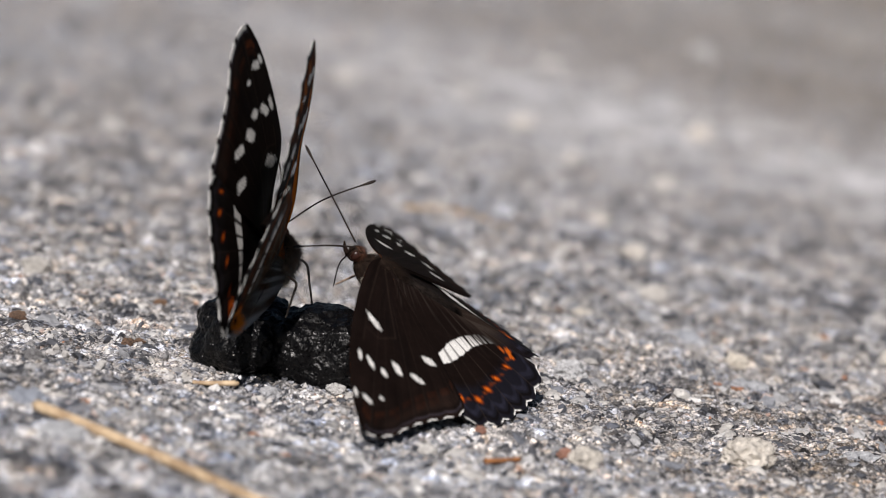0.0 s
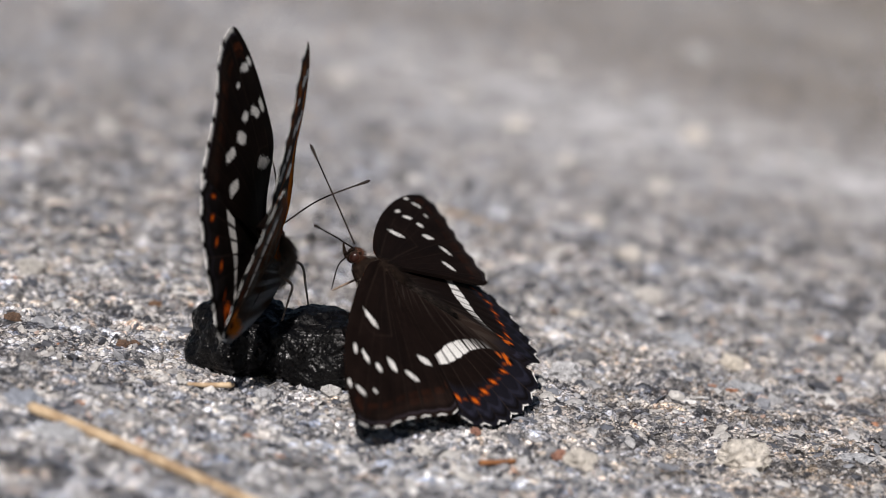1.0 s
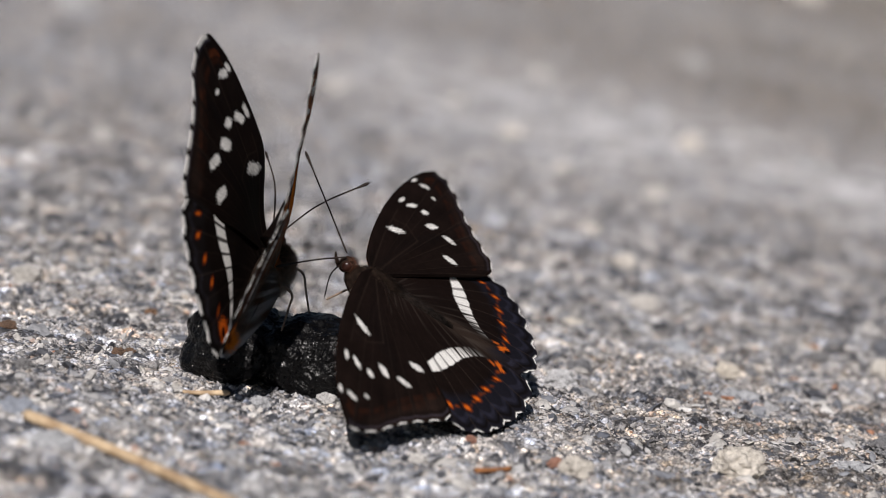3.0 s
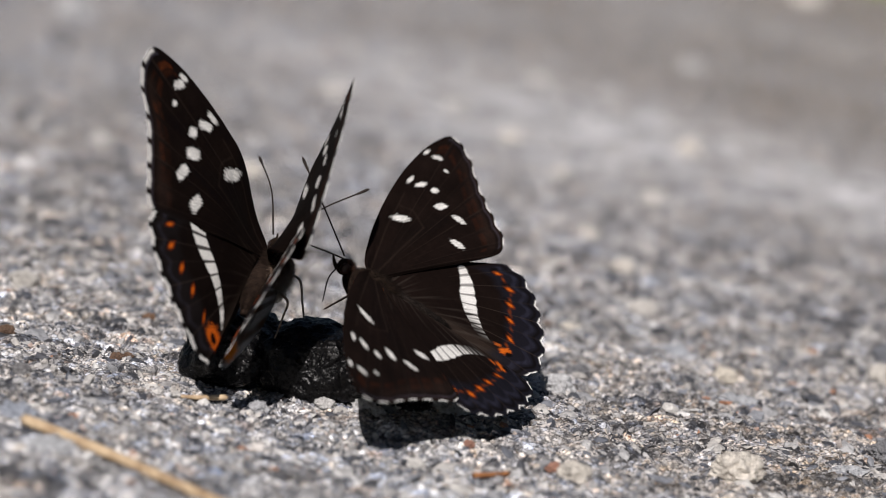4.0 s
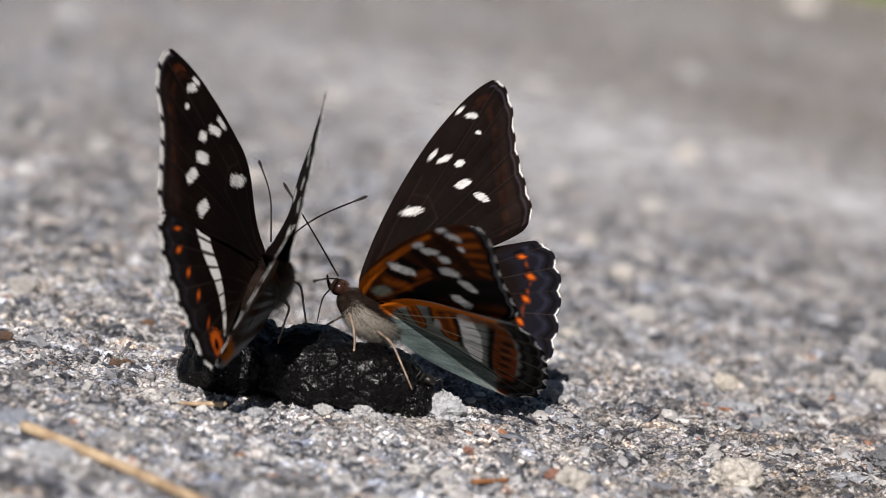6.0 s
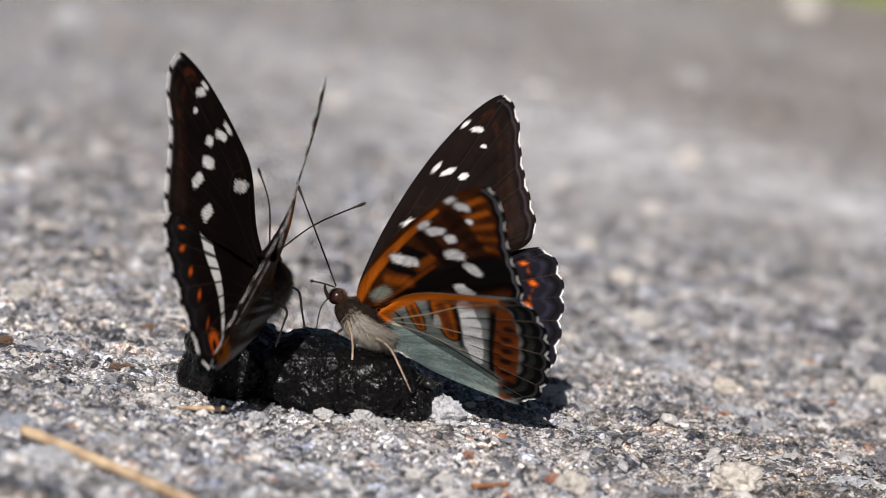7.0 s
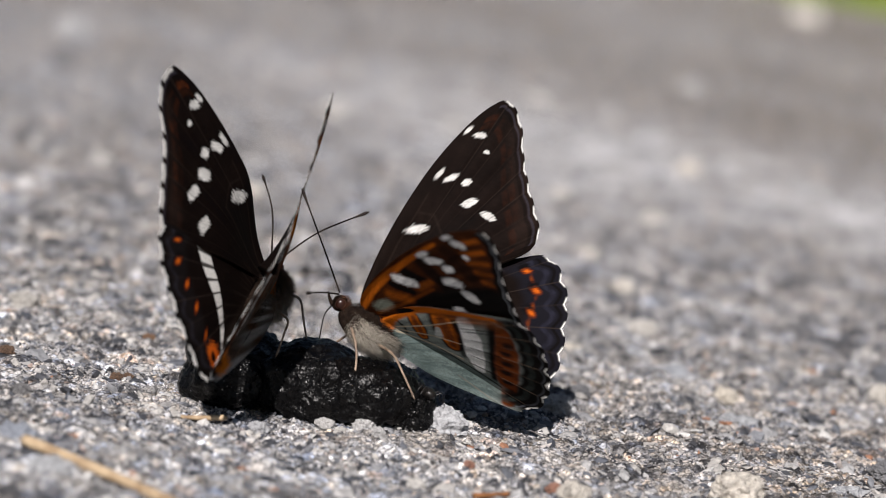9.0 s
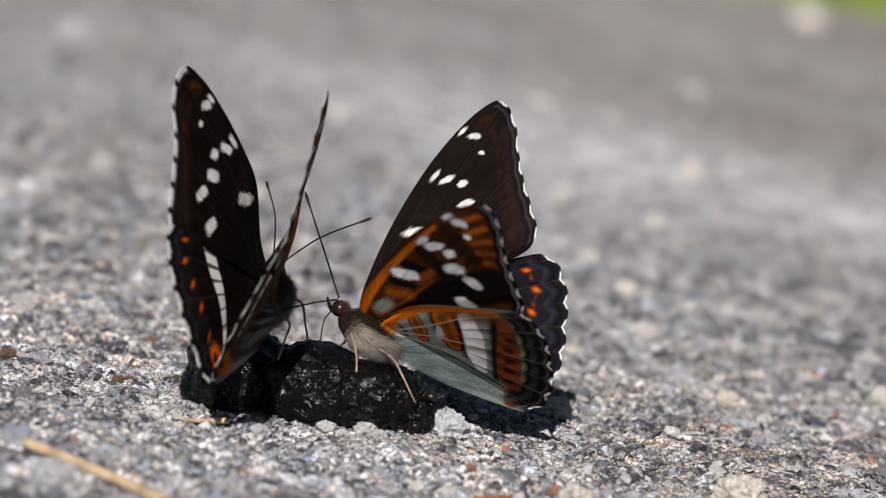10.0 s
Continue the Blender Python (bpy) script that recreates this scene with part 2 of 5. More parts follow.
CHIP = chip_material(True)
STONE_PALE = stone_material("pale_grey_stone", (0.24, 0.24, 0.24), (0.66, 0.66, 0.66))
# Pale matte stone that stands in for sun glints on the far road.
STONE_GLINT = stone_material("pale_glint_stone", (0.35, 0.345, 0.335), (0.56, 0.55, 0.535))
STONE_BUFF = stone_material("buff_stone", (0.20, 0.18, 0.155), (0.60, 0.575, 0.53))
STONE_RED = stone_material("terracotta_stone", (0.20, 0.08, 0.05), (0.50, 0.26, 0.18))
STONE_DARK = stone_material("dark_slate_stone", (0.05, 0.053, 0.06), (0.20, 0.205, 0.22))
STONE_BLUE = stone_material("blue_grey_slate", (0.13, 0.145, 0.17), (0.36, 0.385, 0.43))
NEEDLE = plain_material("dry_pine_needle", (0.22, 0.145, 0.08), (0.52, 0.40, 0.26), 300, 0.6, 0.1, 0.4)
STONE_RUST = stone_material("rusty_crumb", (0.03, 0.02, 0.014), (0.20, 0.12, 0.075))
RUST = plain_material("rusty_bark", (0.08, 0.035, 0.015), (0.34, 0.15, 0.06), 700, 0.8, 0.2, 0.3)
GRASS = plain_material("grass_green", (0.16, 0.24, 0.02), (0.36, 0.46, 0.06), 40, 0.6, 0.0, 0.4)


# ---- mesh tools ----
def part(name, bm, material, parent=None, label=""):
    me = bpy.data.meshes.new(name)
    bm.to_mesh(me)
    bm.free()
    me.polygons.foreach_set("use_smooth", [True] * len(me.polygons))
    me.materials.append(material)
    ob = new(name, me)
    if parent:
        ob.parent = parent
    if label:
        ob["label"] = label
    return ob


def tube(bm, pts, radii, segs=8):
    """A round limb along points, closed at both ends."""
    pts = [Vector(p) for p in pts]
    rings = []
    side = Vector((0.31, 0.53, 0.79))
    for i, p in enumerate(pts):
        d = (pts[min(i + 1, len(pts) - 1)] - pts[max(i - 1, 0)]).normalized()
        a = d.cross(side).normalized()
        b = d.cross(a)
        rings.append([bm.verts.new(p + (a * math.cos(k * math.tau / segs) + b * math.sin(k * math.tau / segs)) * radii[i]) for k in range(segs)])
    for r0, r1 in zip(rings, rings[1:]):
        for k in range(segs):
            bm.faces.new((r0[k], r0[(k + 1) % segs], r1[(k + 1) % segs], r1[k]))
    bm.faces.new(rings[0][::-1])
    bm.faces.new(rings[-1])
    return bm


def smooth_path(pts, n=10):
    """Points on a soft curve through the given ones."""
    P = [Vector(p) for p in pts]
    P = [P[0] * 2 - P[1]] + P + [P[-1] * 2 - P[-2]]
    out = []
    for i in range(1, len(P) - 2):
        for k in range(n):
            t = k / n
            a, b, c, d = P[i - 1], P[i], P[i + 1], P[i + 2]
            out.append(0.5 * ((2 * b) + (c - a) * t + (2 * a - 5 * b + 4 * c - d) * t * t + (3 * b - a - 3 * c + d) * t ** 3))
    out.append(P[-2])
    return out


def limb(name, pts, r0, r1, material, parent, segs=8, club=0.0, n=8, label=""):
    path = [p * MM for p in smooth_path(pts, n)]
    k = len(path) - 1
    rad = [(r0 + (r1 - r0) * i / k + club * max(0, (i / k - 0.86) / 0.14) ** 0.7) * MM for i in range(k + 1)]
    rad[-1] *= 0.4
    return part(name, tube(bmesh.new(), path, rad, segs), material, parent, label)


def ball(name, centre, radii, material, parent, rough=0.0, freq=1.0, level=4, label="", tilt=0.0):
    bm = bmesh.new()
    bmesh.ops.create_icosphere(bm, subdivisions=level, radius=1)
    turn = Euler((tilt, 0, 0)).to_matrix()
    for v in bm.verts:
        s = 1 + rough * noise.fractal(v.co * freq + Vector(centre), 0.6, 2.1, 4)
        v.co = (turn @ Vector((v.co.x * radii[0], v.co.y * radii[1], v.co.z * radii[2])) * s + Vector(centre)) * MM
    return part(name, bm, material, parent, label)


# ---- wings ----
def spline2(pts, counts):
    """A curve through 2D points with a number of steps for each stretch."""
    P = np.array([2 * np.array(pts[0]) - pts[1], *pts, 2 * np.array(pts[-1]) - pts[-2]], float)
    out = []
    for i, m in enumerate(counts):
        a, b, c, d = P[i:i + 4]
        t = np.linspace(0, 1, m, endpoint=False)[:, None]
        out.append(0.5 * (2 * b + (c - a) * t + (2 * a - 5 * b + 4 * c - d) * t ** 2 + (3 * b - a - 3 * c + d) * t ** 3))
    out.append(P[-2][None])
    return np.concatenate(out)


def soft(x, lo, hi):
    t = np.clip((x - lo) / (hi - lo), 0, 1)
    return t * t * (3 - 2 * t)


def wobble(X, Y, f, seed):
    r = np.random.RandomState(seed)
    out = 0
    for k in range(7):
        a, ph, g = r.uniform(0, math.tau), r.uniform(0, math.tau), f * r.uniform(0.6, 1.9)
        out = out + np.sin((X * np.cos(a) + Y * np.sin(a)) * g + ph)
    return out / 5


def blob(X, Y, cx, cy, a, b, deg, edge=0.25, power=2.6):
    """1 inside a rounded spot with half axes a and b, 0 outside."""
    c, s = math.cos(radians(deg)), math.sin(radians(deg))
    u, v = (X - cx) * c + (Y - cy) * s, -(X - cx) * s + (Y - cy) * c
    d = (np.abs(u / a) ** power + np.abs(v / b) ** power) ** (1 / power)
    d = d + 0.12 * wobble(X, Y, 3.2, int(abs(cx * 7 + cy * 3))) + 0.24 * scaly(X, Y, int(abs(cx * 5)))
    return 1 - soft(d, 1 - edge, 1 + edge)


def scaly(X, Y, seed):
    """Fine streaks of single scales, to roughen the edge of a spot."""
    r = np.random.RandomState(seed)
    out = 0
    for k in range(6):
        a, ph = radians(-40) + r.uniform(-0.25, 0.25), r.uniform(0, math.tau)
        out = out + np.sin((-X * np.sin(a) + Y * np.cos(a)) * r.uniform(9, 17) + 0.6 * np.sin(X * r.uniform(2, 4)) + ph)
    return out / 4


def band(X, Y, pts, half, edge=0.3):
    """1 near a line through points; half: its half width at each point."""
    best = np.full(X.shape, 9.0)
    for (x0, y0), (x1, y1), h0, h1 in zip(pts, pts[1:], half, half[1:]):
        dx, dy = x1 - x0, y1 - y0
        t = np.clip(((X - x0) * dx + (Y - y0) * dy) / (dx * dx + dy * dy), 0, 1)
        best = np.minimum(best, np.hypot(X - x0 - t * dx, Y - y0 - t * dy) / (h0 + (h1 - h0) * t))
    return 1 - soft(best + 0.06 * wobble(X, Y, 2.5, 5), 1 - edge, 1 + edge)


def lay(C, colour, mask):
    return C * (1 - mask[..., None]) + np.array(colour) * mask[..., None]


BROWN, BLACK, WHITE, ORANGE = (0.0085, 0.0051, 0.0041), (0.0045, 0.0034, 0.0032), (0.82, 0.81, 0.78), (0.50, 0.120, 0.008)
RED_BROWN, BLUE_BLACK = (0.105, 0.028, 0.010), (0.0105, 0.010, 0.0145)
FW_SPOTS = [(15.9, -1.9, 2.4, 1.05, -52), (35.2, -1.2, 1.1, 0.5, -20), (35.4, -3.4, 1.35, 0.8, -62), (33.4, -5.9, 0.65, 0.5, -60),
            (26.1, -0.6, 1.35, 0.62, -12), (26.5, -2.7, 1.75, 0.8, -38), (27.1, -5.5, 1.05, 0.9, -40), (24.3, -7.7, 1.75, 1.05, -45),
            (23.9, -11.7, 1.65, 1.0, -88), (18.0, -13.2, 1.7, 1.15, -88)]
FAR_SPOTS = [(x + dx, y + dy, a, b, g) for (x, y, a, b, g), (dx, dy) in zip(FW_SPOTS, [
    (0.1, -0.2), (0.0, 0.0), (-0.3, 0.5), (0.1, 0.0), (0.0, 0.4), (-0.2, 0.2), (0.3, -0.2), (0.5, -0.3), (0.3, -0.4), (0.5, 0.0)])]
FW_LINE = [(-0.6, -0.4), (1.5, 0.8), (5.5, 1.5), (12, 2.0), (20, 1.9), (28, 1.1), (35.3, -0.5), (40, -2.2), (42.8, -4.0), (43.2, -5.6), (40.6, -9.0), (36.2, -12.0),
           (32.6, -14.9), (29.2, -18.2), (26.2, -20.9), (24.0, -21.3), (21.0, -20.2), (13, -13.8), (5, -7.2), (-0.4, -3.2)]
FW_STEPS = [3, 4, 6, 7, 8, 9, 10, 12, 12, 26, 26, 26, 26, 22, 14, 12, 8, 5, 3]
HW_LINE = [(0.4, -3.6), (3.8, -4.9), (8.3, -6.6), (12.4, -9.4), (17.2, -14.6), (21.6, -19.4), (24.3, -22.8), (24.3, -25.5), (22.3, -28.4), (19.4, -30.8), (15.6, -32.6), (11.6, -34.4),
           (7.2, -35.4), (2.4, -35.4), (-0.6, -33.4), (-1.7, -29.2), (-2.8, -23.5), (-3.7, -16), (-3.2, -9), (-1.0, -5.2)]
HW_STEPS = [4, 5, 7, 9, 12, 14, 18, 20, 22, 24, 24, 24, 22, 18, 12, 8, 6, 5, 3]
ORANGES = [(20.3, -21.7, 1.2, 0.62, -60), (18.2, -24.9, 1.3, 0.75, -78), (14.4, -26.1, 1.25, 0.7, -96), (10.5, -27.2, 1.25, 0.65, -105), (5.9, -28.6, 1.3, 0.55, -115)]


def veins(Q, count, lo):
    """1 on the thin ribs that run from the cell to the outer edge; Q: (across, along)."""
    v, s = Q
    d = np.abs((v * count) % 1 - 0.5) / count
    return (1 - soft(d, 0.0, 0.0042)) * soft(s, lo, lo + 0.08) * soft(v, -0.1, 0.02)


def fringe(v, d, count, ratio, depth):
    """1 on the white dashes of the outer edge, between the tips of the ribs."""
    k = np.abs((v * count) % 1 - 0.5) * 2
    return (1 - soft(k, ratio - 0.12, ratio + 0.12)) * (1 - soft(d, depth * 0.6, depth)) * (v > 0.0) * (v < 1.0)


def streaks(X, Y, seed, fine=16):
    """Hair-like lines that run out from the wing's base."""
    a = np.arctan2(Y + 3.5, X + 6.0)
    return wobble(a * fine * 2.2, np.hypot(X, Y) * 0.12, 1.6, seed)


def forewing_top(X, Y, v, s, d, far):
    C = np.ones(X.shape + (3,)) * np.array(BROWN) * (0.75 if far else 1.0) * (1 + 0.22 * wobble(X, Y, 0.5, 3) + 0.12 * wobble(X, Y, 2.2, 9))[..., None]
    C = lay(C, (0.046, 0.028, 0.022), band(X, Y, [(40, -9.5), (34, -13), (28, -17.5), (24, -18.5)], [2.0, 2.4, 2.4, 1.8], 0.6) * (0.25 if far else 0.22))
    cell = (1 - soft(np.abs((v * 7 + 0.5) % 1 - 0.5), 0.30, 0.44)) * (v > -0.04) * (v < 1)
    tip = 1 - 0.7 * soft(v, 0.12, 0.5) if far else 0.75 - 0.35 * soft(v, 0.1, 0.4) + 0.3 * soft(v, 0.5, 0.8)
    grainy = 0.75 + 0.4 * wobble(X, Y, 3.0, 45)
    C = lay(C, (0.16, 0.040, 0.012) if far else RED_BROWN, cell * (1 - soft(np.abs(d - 3.6), 0.5, 0.9)) * tip * np.clip(grainy, 0, 1) * soft(wobble(X, Y, 0.9, 57), -0.3, 0.5) * (0.5 if far else 0.3))
    C = lay(C, RED_BROWN, cell * (1 - soft(np.abs(d - 5.2), 0.4, 0.9)) * tip * np.clip(grainy, 0, 1) * 0.22)
    C = lay(C, (0.05, 0.045, 0.06), (1 - soft(np.abs(d - 1.2), 0.1, 0.35)) * (v > 0) * (v < 1) * 0.5)
    C = lay(C, BLACK, band(X, Y, [(2, -2.2), (14, -4.6), (22, -9.5)], [1.0, 1.6, 1.0], 0.8) * 0.35)
    C = lay(C, BLACK, veins((v, s), 7, 0.45) * 0.6)
    C = lay(C, BLACK, (1 - soft(np.abs(d - 1.9), 0.2, 0.5)) * (v > 0) * 0.6)
    for x, y, a, b, g in FAR_SPOTS if far else FW_SPOTS:
        k = (0.92, 0.92) if far else (0.86, 0.66)
        C = lay(C, WHITE, blob(X, Y, x, y, a * k[0], b * k[1], g, 0.14, 3.2 if far else 1.9) * (0.85 + 0.15 * scaly(X, Y, 77)))
    C = lay(C, (0.034, 0.023, 0.018), veins((v + 0.012, s), 7, 0.2) * 0.55)
    for pts in ([(1, -0.9), (12, -0.3), (22, -0.6)], [(1, -2.2), (9, -4.2), (17, -6.4)], [(17, -6.4), (19.5, -3.4), (18.5, -0.7)]):
        C = lay(C, (0.034, 0.023, 0.018), band(X, Y, pts, [0.2, 0.18, 0.15], 0.8) * 0.3)
    C = C * (1 + 0.2 * streaks(X, Y, 5) + 0.12 * wobble(X, Y, 5.0, 6))[..., None]
    return lay(C, WHITE, fringe(v, d, 7, 0.72 if far else 0.58, 1.0 if far else 0.36) * 0.95)


def hindwing_top(X, Y, v, s, d, far):
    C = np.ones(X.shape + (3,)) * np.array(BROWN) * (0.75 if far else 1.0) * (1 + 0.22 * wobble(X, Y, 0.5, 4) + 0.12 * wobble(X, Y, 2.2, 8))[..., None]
    C = lay(C, (0.026, 0.018, 0.014), band(X, Y, [(-1, -8), (-0.6, -18), (0, -27)], [1.4, 1.8, 1.6], 0.7) * 0.8)
    C = lay(C, (0.010, 0.008, 0.008) if far else BLUE_BLACK, (1 - soft(d, 6.5, 9.0)) * soft(v, -0.1, 0.05) * (1 - soft(v, 0.9, 1.1)))
    C = lay(C, (0.026, 0.024, 0.032) if far else (0.026, 0.026, 0.042), (1 - soft(np.abs(d - 3.1 + 0.5 * np.cos(v * 7 * math.tau)), 0.35, 0.8)) * (v > 0) * (v < 1) * np.clip(0.5 + 0.35 * wobble(X, Y, 2.4, 47), 0, 1))
    C = lay(C, BLACK, (1 - soft(np.abs(d - 1.5 + 0.3 * np.cos(v * 7 * math.tau)), 0.2, 0.5)) * (v > 0) * (v < 1) * 0.8)
    half = [1.8, 1.9, 1.6, 1.15, 0.7, 0.35] if far else [0.8, 1.35, 1.6, 1.3, 1.0, 0.6]
    w = band(X, Y, [(15.6, -15.5), (12.8, -17.3), (9.3, -18.6), (6.0, -20.3), (3.2, -22.6), (1.4, -25.4)], half, 0.2)
    tooth = np.abs((v * 7) % 1 - 0.5)
    w = soft(w + 0.35 * (tooth - 0.25) + 0.12 * scaly(X, Y, 19), 0.3, 0.75) * (w > 0.02)
    rib = 1 - soft(tooth / 7 - 0.012 * soft(X, 7, 13), 0.005, 0.014)
    w = w * (1 - (0.9 if far else 0.6) * rib) * (1 - 0.75 * (1 - soft(X, 1.0, 6.0)) * soft(streaks(X, Y, 15), -0.4, 0.3))
    if not far:
        w = w * (soft(X, 5.5, 9.0) + (1 - soft(X, 5.5, 9.0)) * soft(X, 1.5, 6.0) * soft(streaks(X, Y, 27, 26), -0.5, 0.4))
    C = lay(C, WHITE, w)
    if not far:
        C = lay(C, (0.22, 0.042, 0.006), band(X, Y, [q[:2] for q in ORANGES] + [(2.6, -28.2)], [0.5] * 6, 0.7) * np.clip(0.1 + 0.6 * wobble(X, Y, 2.6, 49), 0, 1))
    for x, y, a, b, g in ORANGES:
        a, b, g = (a, b * 0.75, g) if far else (a * 0.72, b * 0.9, g)
        C = lay(C, BLACK, blob(X, Y, x + 0.2, y + 0.6, a * 1.25, b * 1.5, g, 0.4) * 0.8)
        C = lay(C, (0.28, 0.05, 0.007), blob(X, Y, x, y, a, b * 0.9, g, 0.6, 1.6))
        C = lay(C, (0.62, 0.12, 0.010), blob(X, Y, x, y, a * 0.6, b * 0.5, g, 0.6, 1.6))
    if far:
        C = lay(C, (0.58, 0.115, 0.010), blob(X, Y, 1.9, -29.0, 2.3, 1.8, 0, 0.25))
        C = lay(C, BLACK, blob(X, Y, 2.0, -29.3, 0.95, 0.8, 0, 0.3))
    else:
        C = lay(C, (0.58, 0.115, 0.010), blob(X, Y, 2.2, -28.6, 1.2, 0.65, -50, 0.4))
        C = lay(C, BLACK, blob(X, Y, 2.0, -29.4, 0.7, 0.45, -50, 0.4))
    C = lay(C, (0.58, 0.115, 0.010), blob(X, Y, 2.6, -26.9, 0.7, 0.35, -70, 0.5) * (0.3 if far else 0.8))
    C = lay(C, (0.05, 0.036, 0.03), veins((v, s), 7, 0.45) * 0.6 * (1 - w))
    C = lay(C, (0.05, 0.04, 0.034), soft(streaks(X, Y, 41, 22), 0.1, 0.9) * (1 - soft(X, 3.5, 9.5)) * (1 - soft(-Y, 24, 30)) * (0.22 if far else 0.5))
    return lay(C, WHITE, fringe(v, d, 7, 0.72 if far else 0.55, 0.95 if far else 0.42))


def forewing_under(X, Y, v, s, d, far):
    C = np.ones(X.shape + (3,)) * np.array((0.062, 0.017, 0.0045)) * (1 + 0.35 * wobble(X, Y, 0.9, 13))[..., None]
    C = lay(C, BLACK, band(X, Y, [(8, -6), (16, -8.2), (22, -12), (27, -15)], [2.2, 2.6, 4.0, 4.0], 0.35))
    C = lay(C, BLACK, band(X, Y, [(12.5, -0.8), (14.5, -4.2)], [0.8, 0.8], 0.4))
    C = lay(C, BLACK, band(X, Y, [(18.2, -0.6), (19.6, -4.2)], [1.2, 1.1], 0.4))
    C = lay(C, BLACK, band(X, Y, [(24, -0.9), (22.5, -6.5), (21.5, -10)], [1.6, 1.6, 1.6], 0.5) * 0.85)
    C = lay(C, BLACK, band(X, Y, [(31.5, -3.0), (29.5, -9)], [1.8, 1.8], 0.6) * 0.7)
    C = lay(C, ORANGE, band(X, Y, [(9.6, -2.2), (11.8, -4.6)], [1.1, 1.1], 0.8) * 0.5)
    C = lay(C, ORANGE, band(X, Y, [(16.8, -4.5), (20.5, -5.2)], [0.8, 0.6], 0.8) * 0.4)
    for k in range(5):
        C = lay(C, ORANGE, band(X, Y, [(35.2 - 1.2 * k, -3.2 - 2.0 * k), (40 - 2.1 * k, -5.2 - 2.0 * k)], [0.6, 0.5], 0.9) * (0.75 - 0.12 * k))
    C = lay(C, (0.30, 0.33, 0.27), blob(X, Y, 5.2, -2.6, 2.4, 1.2, -10, 0.4))
    C = lay(C, ORANGE, band(X, Y, [(-0.5, -0.3), (6, 0.7), (14, 0.8), (24, 0.2), (31, -0.6)], [0.9, 0.9, 0.7, 0.55, 0.4], 0.4))
    C = lay(C, ORANGE, band(X, Y, [(2, -3.0), (10, -4.9), (19, -6.4)], [0.45, 0.4, 0.3], 0.8) * 0.28)
    for q in FW_SPOTS:
        C = lay(C, BLACK, blob(X, Y, q[0], q[1], q[2] * 1.35, q[3] * 1.4, q[4], 0.3) * 0.8)
        C = lay(C, (0.78, 0.78, 0.77), blob(X, Y, q[0], q[1], q[2] * 1.08, q[3] * 1.1, q[4], 0.16))
    C = lay(C, BLACK, (1 - soft(d, 2.0, 2.9)) * (v > 0))
    C = lay(C, (0.22, 0.23, 0.25), (1 - soft(np.abs(d - 1.1), 0.1, 0.32)) * (v > 0) * (v < 1) * 0.7)
    C = lay(C, BLACK, veins((v, s), 7, 0.5) * 0.55)
    C = C * np.clip(1 + 0.30 * streaks(X, Y, 73, 18) + 0.14 * wobble(X, Y, 6.0, 74), 0.3, 1.6)[..., None]
    return lay(C, WHITE, fringe(v, d, 7, 0.72 if far else 0.42, 0.9 if far else 0.5) * 0.9)


